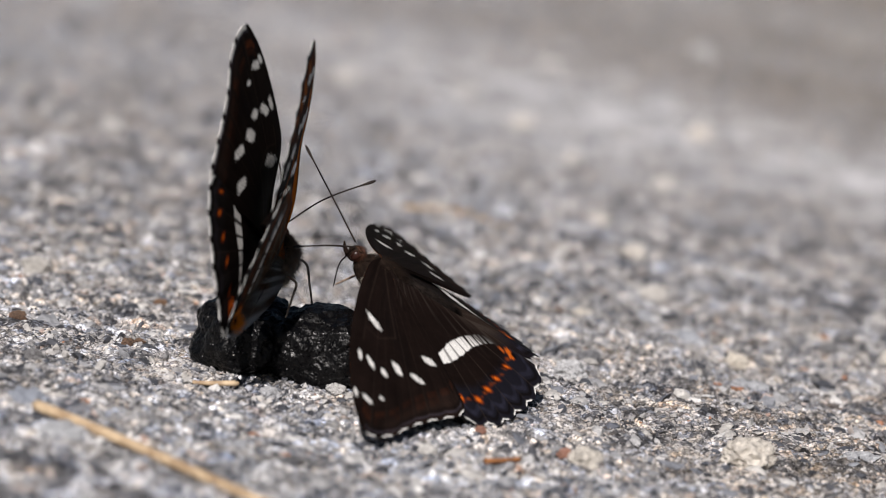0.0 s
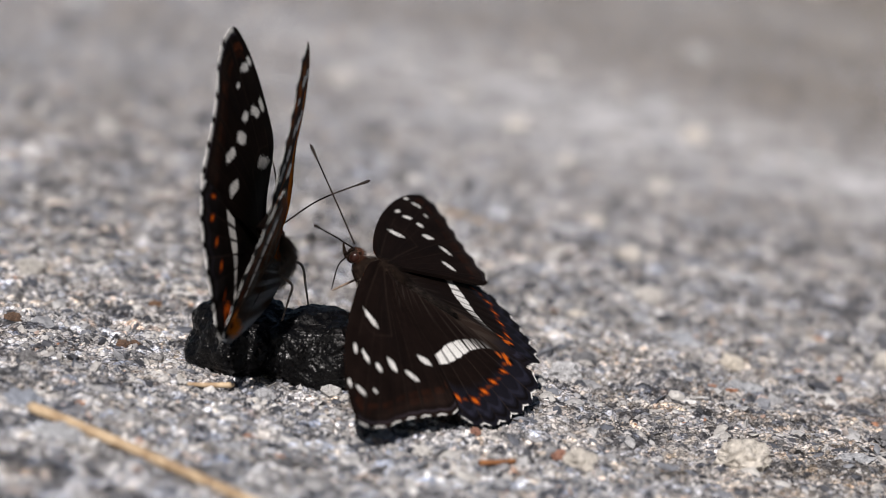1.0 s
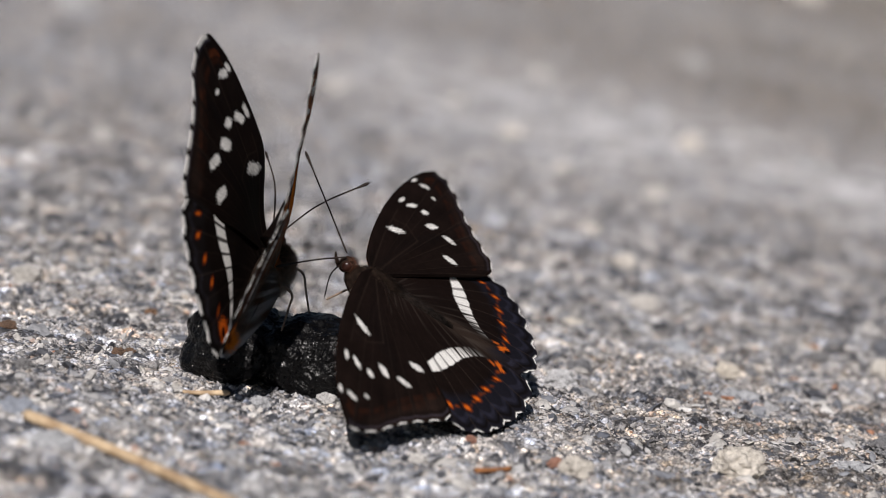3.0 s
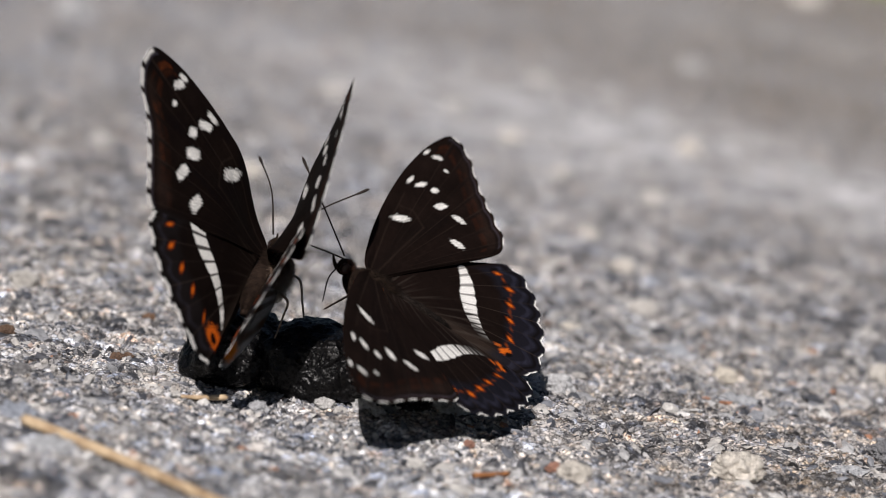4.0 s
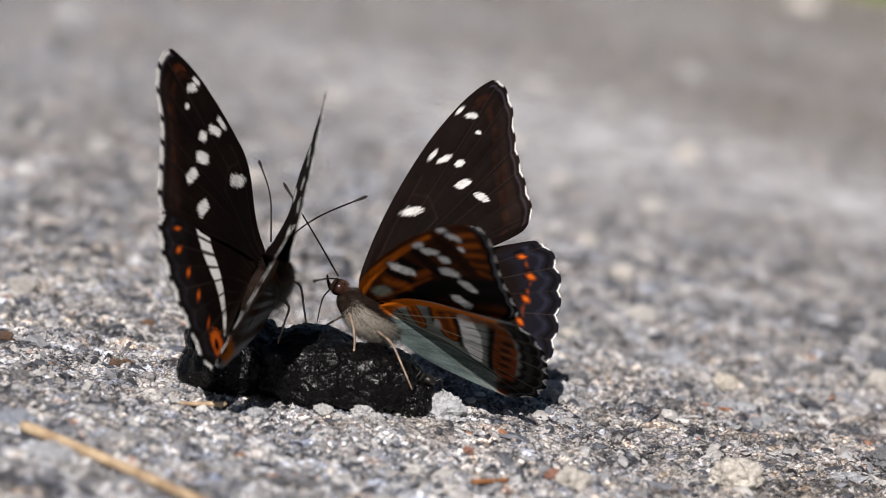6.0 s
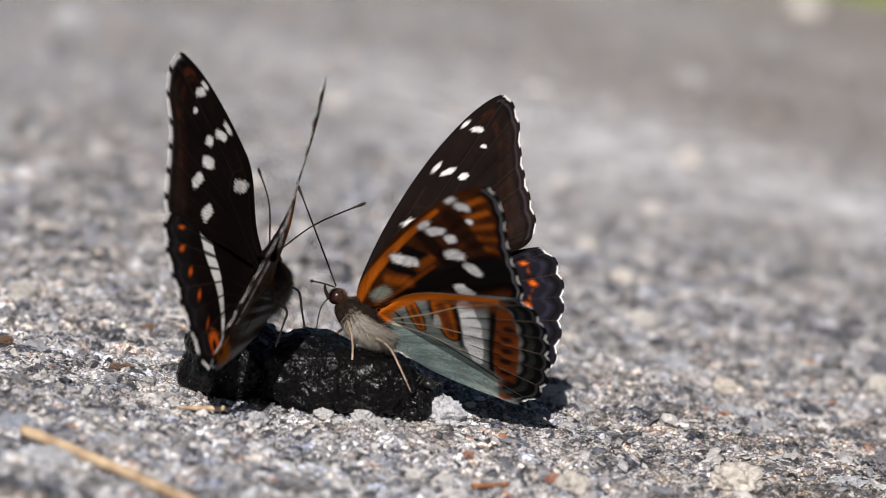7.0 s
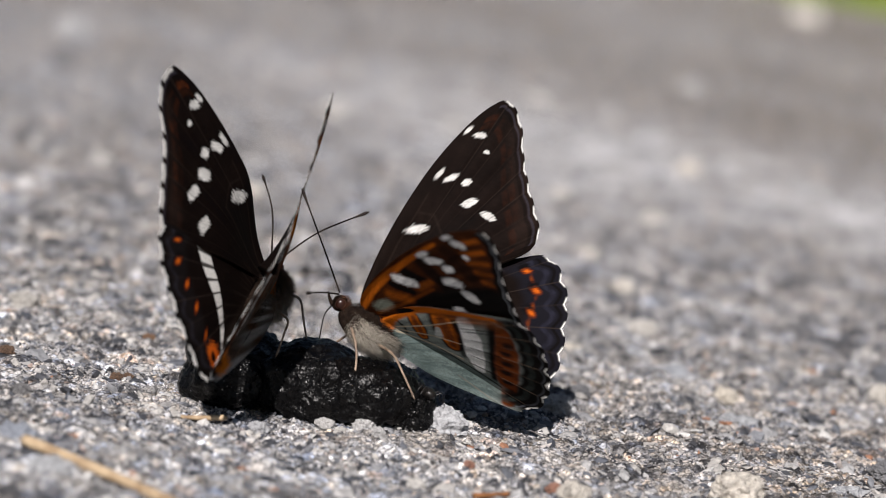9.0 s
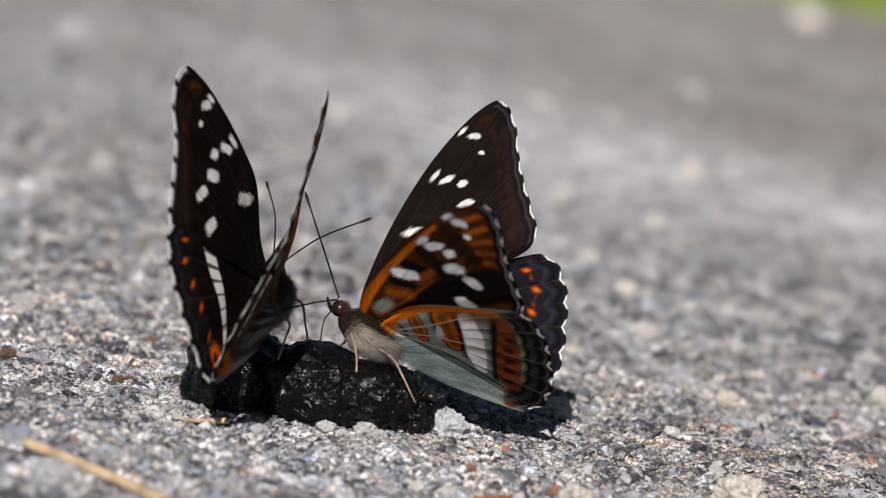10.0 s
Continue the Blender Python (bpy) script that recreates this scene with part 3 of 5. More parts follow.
def hindwing_under(X, Y, v, s, d, far):
    C = np.ones(X.shape + (3,)) * np.array((0.20, 0.225, 0.21)) * (1 + 0.2 * wobble(X, Y, 0.8, 23))[..., None]
    for pts, half in (([(6.9, -8.6), (4.9, -10.6), (3.4, -11.8)], [1.0, 1.15, 0.8]), ([(11.3, -12.8), (8.7, -14.9), (6.0, -17.0)], [2.0, 2.1, 1.3])):
        C = lay(C, BLACK, band(X, Y, pts, [h * 1.35 for h in half], 0.18))
        C = lay(C, ORANGE, band(X, Y, pts, half, 0.2) * 0.85)
        C = lay(C, RED_BROWN, band(X, Y, pts, [h * 0.5 for h in half], 0.7) * 0.85)
    C = lay(C, BLACK, band(X, Y, [(3.2, -6.6), (2.6, -8.4), (0.6, -9.6)], [0.22, 0.25, 0.2], 0.5))
    C = lay(C, (0.45, 0.47, 0.45), band(X, Y, [(8.2, -13.2), (6.4, -14.0)], [0.5, 0.8], 0.4))
    C = lay(C, BLACK, band(X, Y, [(14.2, -14.4), (9.6, -17.2), (4.8, -19.6)], [1.0, 1.0, 0.7], 0.5) * 0.8)
    C = lay(C, (0.80, 0.81, 0.80), band(X, Y, [(14.6, -16.2), (11.0, -18.9), (6.2, -21.3), (3.2, -23.2)], [1.5, 1.9, 1.8, 1.0], 0.16))
    C = lay(C, BLACK, band(X, Y, [(18.6, -20.3), (13.0, -22.4), (7.0, -24.6), (2.0, -26.6)], [1.1, 0.9, 0.8, 0.6], 0.7))
    C = lay(C, (0.15, 0.034, 0.006), band(X, Y, [(18.4, -22.5), (14.0, -24.9), (9.0, -26.6), (4.4, -28.4), (0.0, -30.4)], [1.5, 2.2, 2.4, 2.1, 1.4], 0.2))
    for x, y in ((15.4, -24.6), (12.6, -25.2), (9.8, -26.4), (7.0, -27.2), (4.4, -28.4), (2.0, -29.6)):
        C = lay(C, BLACK, blob(X, Y, x, y, 1.15, 0.7, -60, 0.5) * 0.9)
    edge = soft(v, -0.06, 0.04) * (1 - soft(v, 0.96, 1.08))
    C = lay(C, BLACK, (1 - soft(d, 4.6, 5.8)) * edge)
    C = lay(C, (0.035, 0.045, 0.042), (1 - soft(np.abs(d - 3.4), 0.4, 0.9)) * edge * 0.5)
    C = lay(C, (0.16, 0.17, 0.2), (1 - soft(np.abs(d - 1.1), 0.1, 0.35)) * edge * 0.3)
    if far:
        # The far wing's underside lies in shade: that dimming is put into its colours.
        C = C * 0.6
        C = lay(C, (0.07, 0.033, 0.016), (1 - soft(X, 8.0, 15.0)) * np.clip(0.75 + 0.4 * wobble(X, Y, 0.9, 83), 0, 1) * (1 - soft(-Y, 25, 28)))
        C = lay(C, (0.75, 0.74, 0.70), band(X, Y, [(12.8, -17.0), (7.5, -20.2), (3.0, -23.6)], [0.9, 0.8, 0.5], 0.3) * soft(np.abs((v * 7) % 1 - 0.5), 0.06, 0.12))
        C = lay(C, (0.36, 0.35, 0.33), (1 - soft(X, -1.5, 1.2)) * soft(streaks(X, Y, 85, 14), -0.2, 0.5) * 0.7)
        C = lay(C, (0.60, 0.17, 0.012), blob(X, Y, 0.6, -29.0, 1.9, 2.6, 10, 0.35))
        C = lay(C, BLACK, blob(X, Y, 0.9, -29.6, 0.8, 1.0, 0, 0.4))
    inner = 0 * X if far else soft(0.12 * (-Y - 8) + 0.6 - X * 0.9 + 0.9, 0.2, 0.9) * (1 - soft(-Y, 26, 30)) * (1 - soft(X, 2.0, 3.0))
    C = lay(C, (0.135, 0.178, 0.172), inner * (0.92 + 0.08 * wobble(X, Y, 3, 31)))
    C = lay(C, (0.06, 0.085, 0.082), inner * soft(wobble(X, Y, 0.8, 33), 0.0, 0.8) * 0.6)
    C = lay(C, (0.045, 0.066, 0.064), inner * soft(streaks(X, Y, 61, 20), 0.0, 0.6) * 0.6)
    C = lay(C, BLACK, band(X, Y, [(2.7, -13), (2.3, -20), (1.7, -28)], [0.12, 0.17, 0.2], 0.4) * (0.0 if far else 0.9))
    C = lay(C, BLACK, veins((v, s), 7, 0.42) * 0.95)
    C = lay(C, BLACK, (1 - soft(np.abs((v * 7) % 1 - 0.5) / 7, 0.004, 0.009)) * (1 - soft(np.abs(d - 11.5), 2.5, 3.5)) * (1 - inner) * 0.9)
    C = lay(C, (0.42, 0.30, 0.21), veins((v, s), 7, 0.15) * soft(d, 0.5, 2) * (1 - soft(d, 8.0, 9.0)) * 0.5)
    # Browns and orange are darker on the far wing, again as painted shade.
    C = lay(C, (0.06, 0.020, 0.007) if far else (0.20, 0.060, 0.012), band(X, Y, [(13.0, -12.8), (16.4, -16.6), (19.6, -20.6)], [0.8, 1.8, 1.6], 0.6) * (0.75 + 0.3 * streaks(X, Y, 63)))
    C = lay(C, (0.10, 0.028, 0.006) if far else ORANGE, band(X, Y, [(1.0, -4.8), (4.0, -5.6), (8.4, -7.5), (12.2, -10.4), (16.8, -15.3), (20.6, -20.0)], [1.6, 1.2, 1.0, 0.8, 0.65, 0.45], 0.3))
    for pts in ([(1.0, -7.0), (7.5, -11.6), (13.5, -15.2)], [(0.6, -7.4), (5.2, -13.2), (7.6, -18.0)], [(0.2, -7.6), (2.6, -14.0), (3.4, -20.0)]):
        C = lay(C, (0.12, 0.09, 0.06) if far else (0.55, 0.46, 0.33), band(X, Y, pts, [0.18, 0.16, 0.1], 0.5) * 0.8)
    C = lay(C, ORANGE, blob(X, Y, 0.6, -5.6, 1.7, 1.3, 0, 0.3) * 0.8)
    C = C * np.clip(1 + 0.30 * streaks(X, Y, 71, 20) + 0.14 * wobble(X, Y, 6.0, 72), 0.3, 1.6)[..., None]
    return lay(C, WHITE, fringe(v, d, 7, 0.72 if far else 0.5, 0.9 if far else 0.5) * 0.85)


def wing_mesh(name, side, line, steps, base, first, last, scallop, top, under, lift, far, curl=(0.0, 0.0, 0.0)):
    """One wing as a thin closed shell with its own pattern on each face. first, last: the stretches of the outer edge."""
    O = spline2(line, steps)
    u0, u1 = sum(steps[:first]), sum(steps[:last])
    v = (np.arange(len(O)) - u0) / (u1 - u0)
    arm = O - base
    length = np.hypot(arm[:, 0], arm[:, 1])
    cut = scallop * np.abs(np.cos(v * 7 * math.pi)) ** 0.8 * np.clip(np.minimum(v, 1 - v) * 10 + 0.15, 0, 1) * ((v > -0.02) & (v < 1.02))
    O = base + arm * (1 - (scallop * 0.9 * ((v > 0) & (v < 1)) - cut)[:, None] * 1.0 / length[:, None])
    ns = 135
    s = (np.linspace(0, 1, ns) ** 0.8)[None, :]
    XY = base + (O - base)[:, None, :] * s[..., None]
    X, Y = XY[..., 0], XY[..., 1]
    V = np.repeat(v[:, None], ns, 1)
    S = np.repeat(s, len(O), 0)
    D = (1 - S) * length[:, None]
    rib = veins((V, S), 7, 0.3)
    wave = 0.05 * np.cos(V * 7 * math.tau) * soft(S, 0.35, 0.9) * (V > 0) * (V < 1)
    camber = lift + 0.9 * soft(S, 0, 0.7) * np.sin(np.clip(S, 0, 1) * 2.4) * 0.5 + wave
    camber = camber + curl[0] * (Y + curl[1]) * soft(X, 2, 20) + curl[2] * np.maximum(X - 15, 0) ** 2
    if far and lift < 0:
        camber = camber + (-0.045 * np.maximum(X - 8, 0) - 0.185 * (Y + 5) if side > 0 else -0.11 * np.maximum(X - 8, 0))
    fold = np.minimum(X - 0.6, 0) * (lift < 0.0)
    camber = camber + fold * ((0.76 if side > 0 else 0.5) if far else 0.66)
    camber = camber - 0.40 * soft(S, 0.4, 1.0) * soft(V, 0.98, 1.12) * (lift > 0)
    X_bent = X - fold * 0.3
    thick = 0.07 * (1 - 0.7 * S ** 6)
    bead = ((0.03 if side > 0 else 0.085) if far else 0.012) * fringe(V, D, 7, 0.66, 2.0) * soft(S, 0.984, 0.994) * np.clip(0.8 + 0.5 * wobble(X, Y, 1.3, 91), 0, 1.3)
    cols, pts = [], []
    for sign, pat in ((1, top), (-1, under)):
        Z = camber + sign * (thick + 0.06 * rib * (1 - S ** 8) + bead)
        pts.append(np.stack([X_bent * side, Y, Z], -1).reshape(-1, 3) * MM)
        cols.append(np.clip(pat(X, Y, V, S, D, far), 0.003, 1).reshape(-1, 3))
    nu = len(O)
    i, j = np.meshgrid(np.arange(nu - 1), np.arange(ns - 1), indexing="ij")
    a = (i * ns + j).ravel()
    quad = np.stack([a, a + 1, a + ns + 1, a + ns], -1)
    off = nu * ns
    rim = np.arange(nu - 1) * ns + ns - 1
    wall = np.stack([rim, rim + off, rim + ns + off, rim + ns], -1)
    if side > 0:
        quad_t, quad_b, wall = quad[:, ::1], quad[:, ::-1] + off, wall[:, ::-1]
    else:
        quad_t, quad_b = quad[:, ::-1], quad + off
    F = np.concatenate([quad_t, quad_b, wall])
    P = np.concatenate(pts)
    me = bpy.data.meshes.new(name)
    me.vertices.add(len(P))
    me.vertices.foreach_set("co", P.ravel())
    me.loops.add(F.size)
    me.loops.foreach_set("vertex_index", F.ravel().astype(np.int32))
    me.polygons.add(len(F))
    me.polygons.foreach_set("loop_start", np.arange(0, F.size, 4, dtype=np.int32))
    me.polygons.foreach_set("use_smooth", np.ones(len(F), bool))
    me.update(calc_edges=True)
    at = me.color_attributes.new("pattern", "FLOAT_COLOR", "POINT")
    C = np.concatenate(cols)
    at.data.foreach_set("color", np.concatenate([C, np.ones((len(C), 1))], 1).ravel())
    me.materials.append(WING)
    return me


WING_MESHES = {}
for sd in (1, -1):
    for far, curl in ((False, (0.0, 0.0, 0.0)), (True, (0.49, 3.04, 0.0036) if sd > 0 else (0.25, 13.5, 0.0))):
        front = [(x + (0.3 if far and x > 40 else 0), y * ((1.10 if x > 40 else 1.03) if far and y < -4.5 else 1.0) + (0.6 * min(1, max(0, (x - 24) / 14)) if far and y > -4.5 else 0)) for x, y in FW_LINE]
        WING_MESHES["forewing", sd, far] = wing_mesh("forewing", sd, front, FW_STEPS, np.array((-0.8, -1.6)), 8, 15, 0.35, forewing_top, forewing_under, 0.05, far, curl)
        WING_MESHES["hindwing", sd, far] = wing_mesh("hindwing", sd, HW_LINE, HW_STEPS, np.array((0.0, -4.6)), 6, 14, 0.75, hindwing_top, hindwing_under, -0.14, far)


# ---- butterflies ----
def fur(parent, centre, radii, count, length, material, seed, low=-1.0, high=1.0, label="", front=2.0, side=-2.0):
    """Short hair that lies back along the body."""
    rnd = random.Random(seed)
    bm = bmesh.new()
    for _ in range(count):
        d = Vector((rnd.gauss(0, 1), rnd.gauss(0, 1), rnd.gauss(0, 1))).normalized()
        if not low < d.z < high or d.y > front or d.x < side:
            continue
        p = Vector(centre) + Vector((d.x * radii[0], d.y * radii[1], d.z * radii[2])) * 0.95
        tip = p + (d * 0.65 + Vector((rnd.uniform(-0.3, 0.3), -0.75, rnd.uniform(-0.25, 0.25)))) * length * rnd.uniform(0.6, 1.3)
        a = d.orthogonal().normalized() * 0.034
        b = d.cross(a)
        base = [bm.verts.new((p + a * math.cos(k * 2.094) + b * math.sin(k * 2.094)) * MM) for k in range(3)]
        top = bm.verts.new(tip * MM)
        for k in range(3):
            bm.faces.new((base[k], base[(k + 1) % 3], top))
    return part("body_hair", bm, material, parent, label)


def butterfly(label, antennae, legs, tongue, stretch, curled, girth):
    thing = tagged(new("butterfly"), label, "butterfly", "butterflies on the dropping")
    ball("thorax", (0.6 if curled else 0, -2.6, -2.7), (3.1 if curled else 2.5, 5.6 if curled else 5.0, 3.3 if curled else 3.0), FUR_DARK, thing, 0.06, 1.5)
    fur(thing, (0.6 if curled else 0, -2.6, -2.5), (3.1 if curled else 2.5, 5.5, 3.2), 9000, 1.5, FUR_DARK if curled else FUR_BROWN, 3, 0.8 if curled else -0.5, 1.0, "dark brown body hair")
    fur(thing, (0.8 if curled else 0, -2.9 if curled else -3.3, -2.9), (3.2 if curled else 2.6, 5.6 if curled else 4.9, 3.5 if curled else 3.0), 11000, 2.0, FUR_DUN if curled else FUR_PALE, 4, -1.0, 0.5 if curled else 0.42, "pale grey breast hair", 0.85)
    if curled:
        # Right flank only: its lighter colour replaces light that doesn't reach it.
        fur(thing, (0.9, -2.9, -2.7), (3.2, 5.6, 3.5), 14000, 2.0, FUR_UMBER_LIT, 5, 0.1, 0.99, "umber hair on the shaded flank, lightened in colour", 0.97, 0.1)
    bm = bmesh.new()
    ring = [(0, -6.0 - 12.5 * i / 26, -0.9 - 0.1 * (i / 26)) for i in range(27)]
    rad = [girth * (1.0 * math.sin(math.pi * min(0.94, 0.34 + 0.6 * i / 26)) ** 0.8 + 0.06 * math.cos(i * math.tau / 3.25)) * MM for i in range(27)]
    part("abdomen", tube(bm, [Vector(p) * MM for p in ring], rad, 18), FUR_DARK, thing)
    fur(thing, (0, -11.6, -0.8), (0.9 * girth, 6.0, 0.9 * girth), 1700, 0.6 * girth, FUR_DARK if curled else FUR_BROWN, 6, 0.2, 1.0, "dark brown abdomen hair")
    fur(thing, (0, -10.5, -0.9), (1.3, 7.8, 1.1), 6500, 1.5 if curled else 1.1, FUR_DARK if curled else FUR_GREY, 12, 0.45, 1.0, "grey-brown hair along the back")
    head = ball("head", (0, 3.2, -1.4), (1.35, 1.35, 1.45), FUR_DARK, thing, 0.08, 2.0)
    fur(head, (0, 3.0, -1.25), (1.35, 1.35, 1.4), 900, 0.7, FUR_DARK if curled else FUR_RUSSET, 8, -0.6, 1.0, "russet head hair")
    for sx in (1, -1):
        ball("compound_eye", (0.95 * sx, 3.1, -1.4), (0.62, 0.9, 1.0), EYE_RED, head, 0, 1, 3, "reddish brown eye")
        limb("palp", [(0.4 * sx, 4.2, -2.3), (0.5 * sx, 5.2, -1.6), (0.5 * sx, 6.0, -0.7)], 0.35, 0.15, FUR_DARK, head)
    ant = []
    for pts in antennae:
        a = limb("antenna", [Vector(p) - Vector(pts[0]) for p in pts], 0.16, 0.13, ANTENNA, thing, 8, 0.2, 14, "black antenna with a clubbed tip")
        a.location = Vector(pts[0]) * MM
        ant.append(a)
    limb("proboscis", tongue, 0.16, 0.1, CHITIN, thing)
    for pts, mat in legs:
        limb("leg", pts, 0.27, 0.15, mat, thing, 8)
    wings = {}
    for kind in ("forewing", "hindwing"):
        for sd in (1, -1):
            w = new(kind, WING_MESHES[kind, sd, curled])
            w.parent = thing
            w.scale = (stretch[0], stretch[1], 1)
            wings[kind, sd] = w
    return thing, wings, ant


near_fly, near_wings, near_ant = butterfly(
    "dark brown butterfly with white spots and orange underside",
    [[(1.0, 4.2, 0.0), (3.6, 10.3, 5.0), (7.6, 18.7, 11.7)], [(-1.0, 4.2, -0.1), (-6.5, 6.2, 0.0), (-14.8, 8.2, 0.2)]],
    [([(-1.6, -0.4, -3.6), (-5.0, -2.8, -5.6), (-5.9, -4.6, -8.4), (-7.6, -5.9, -11.6)], LEG_TAN),
     ([(-1.8, -5.6, -3.8), (-5.8, -9.0, -3.6), (-7.6, -12.0, -5.2), (-9.9, -16.0, -7.7)], LEG_TAN),
     ([(1.6, -0.4, -3.6), (5.0, -0.8, -5.6), (6.2, 0.5, -8.8), (6.6, 1.5, -11.0)], LEG_TAN),
     ([(1.8, -5.2, -3.8), (5.4, -6.6, -5.6), (7.2, -7.2, -8.0), (8.2, -7.8, -9.8)], LEG_TAN)],
    [(0, 4.2, -2.4), (-0.5, 4.4, -4.6), (-1.2, 3.0, -8.4)], (1.047, 0.991), False, 1.0)
far_fly, far_wings, far_ant = butterfly(
    "dark butterfly with raised wings and white-spotted upper sides",
    [[(0.9, 4.2, 0.2), (6.0, 9.0, 3.6), (13.5, 13.9, 6.5)], [(-0.9, 4.2, 0.2), (-4.5, 11.5, 4.4), (-9.8, 18.5, 6.3)]],
    [([(1.6, -1.4, -3.8), (5.6, -2.6, -3.3), (6.9, -4.6, -6.4), (7.9, -6.4, -9.8)], LEG_GREY),
     ([(1.8, -6.0, -3.8), (5.4, -9.6, -3.2), (5.6, -12.8, -4.0), (5.4, -17.6, -5.6)], LEG_TAN),
     ([(-1.6, -1.2, -3.6), (-5.0, -2.0, -4.6), (-6.0, -4.2, -7.4), (-6.6, -6.2, -10.0)], LEG_GREY),
     ([(-1.8, -6.0, -3.8), (-5.0, -8.6, -4.0), (-5.4, -11.8, -6.0), (-5.6, -14.6, -8.2)], LEG_GREY)],
    [(0, 4.2, -2.4), (0.6, 4.0, -4.8), (1.0, 2.0, -8.6)], (1.011, 1.051), True, 2.0)


# ---- dropping ----
def lobe(centre, radii, top, seed, parent):
    """One swelling of the dropping, wrinkled all over."""
    bm = bmesh.new()
    bmesh.ops.create_icosphere(bm, subdivisions=6, radius=1)
    o = Vector((seed * 5.1, seed * 2.3, seed))
    for v in bm.verts:
        c = v.co.copy()
        full = (abs(c.x) ** 2.6 + abs(c.y) ** 2.6 + abs(c.z) ** 2.6) ** (-1 / 2.6)
        p = Vector((c.x * radii[0], c.y * radii[1], c.z * top * 0.56)) * full
        fold = noise.ridged_multi_fractal(Vector((p.x, p.y * 1.4, p.z * 1.2)) * 0.17 + o, 0.85, 2.2, 6, 0.9, 2.0)
        p += c * (1.7 * noise.fractal(p * 0.12 + o, 0.8, 2.0, 3) + 0.45 * (fold - 1.0) + 0.22 * noise.fractal(p * 1.3 + o, 0.6, 2.0, 3))
        p += Vector((centre[0], centre[1], top * 0.45))
        p.z = max(p.z, -0.9)
        v.co = p * MM
    skin = [v.co.copy() for v in bm.verts if v.co.y < centre[1] * MM and v.co.z > 0.0006]
    part("segment", bm, DUNG, parent)
    return skin


def dropping():
    d = tagged(new("dropping"), "wet black lumpy animal dropping on the road", "dropping")
    skin = (lobe((-20.0, 9.6), (8.3, 9.4), 12.4, 1, d) + lobe((-6.8, 8.4), (9.6, 9.8), 12.6, 2, d)
            + lobe((4.6, 7.8), (8.0, 9.6), 11.0, 3, d) + lobe((11.2, 6.4), (4.6, 6.2), 7.6, 4, d))
    rnd = random.Random(7)
    bm = bmesh.new()
    for p in rnd.sample(skin, 150):
        if rnd.random() < 1 - p.z / 0.013:
            bmesh.ops.create_icosphere(bm, subdivisions=1, radius=rnd.uniform(0.05, 0.17) * MM, matrix=Matrix.Translation(p))
    tagged(part("sand_specks", bm, GRIT, d, "pale grains of sand stuck to it"), kind="stuff")


dropping()


# ---- ground ----
def axis(lo, hi, step, far, growth):
    mid = np.arange(lo, hi + step / 2, step)
    out, d = [], step
    while sum(out) < far:
        d *= growth
        out.append(d)
    out = np.cumsum(out)
    return np.concatenate([(lo - out)[::-1], mid, hi + out])


def lattice(ix, iy, k):
    """A repeatable random number from 0 to 1 for each cell of a grid."""
    h = np.sin(ix * 127.1 + iy * 311.7 + k * 74.7) * 43758.5453
    return h - np.floor(h)


def embedded(x, y, cell, seed):
    """Stones pressed side by side into the surface: their relief (0 to 1) and a random tone for each stone."""
    u, v = x / cell + 0.23 * np.sin(y * 0.31 + seed), y / cell + 0.23 * np.sin(x * 0.37 + seed)
    iu, iv = np.floor(u), np.floor(v)
    top, tone = np.full(x.shape, -9.0), np.zeros(x.shape)
    for dx in (-1, 0, 1):
        for dy in (-1, 0, 1):
            cx, cy = iu + dx, iv + dy
            px, py = cx + 0.1 + 0.8 * lattice(cx, cy, seed), cy + 0.1 + 0.8 * lattice(cx, cy, seed + 1)
            ang, squash = lattice(cx, cy, seed + 2) * 3.14, 0.6 + 0.4 * lattice(cx, cy, seed + 3)
            a, c = (u - px) * np.cos(ang) + (v - py) * np.sin(ang), (-(u - px) * np.sin(ang) + (v - py) * np.cos(ang)) / squash
            h = lattice(cx, cy, seed + 4) * 0.8 + 0.35 - 1.1 * np.maximum(np.abs(a) + 0.4 * np.abs(c), np.abs(c) + 0.3 * np.abs(a))
            win = h > top
            top, tone = np.where(win, h, top), np.where(win, lattice(cx, cy, seed + 5), tone)
    return np.clip(top, -0.5, 0.75), tone


def rolling(x, y):
    return 0.9 * np.sin(x * 0.031 + 1.0) * np.sin(y * 0.043) + 0.5 * np.sin(x * 0.083 + y * 0.061) + 0.35 * np.sin(x * 0.19 - y * 0.15 + 2.0) * np.sin(y * 0.21)


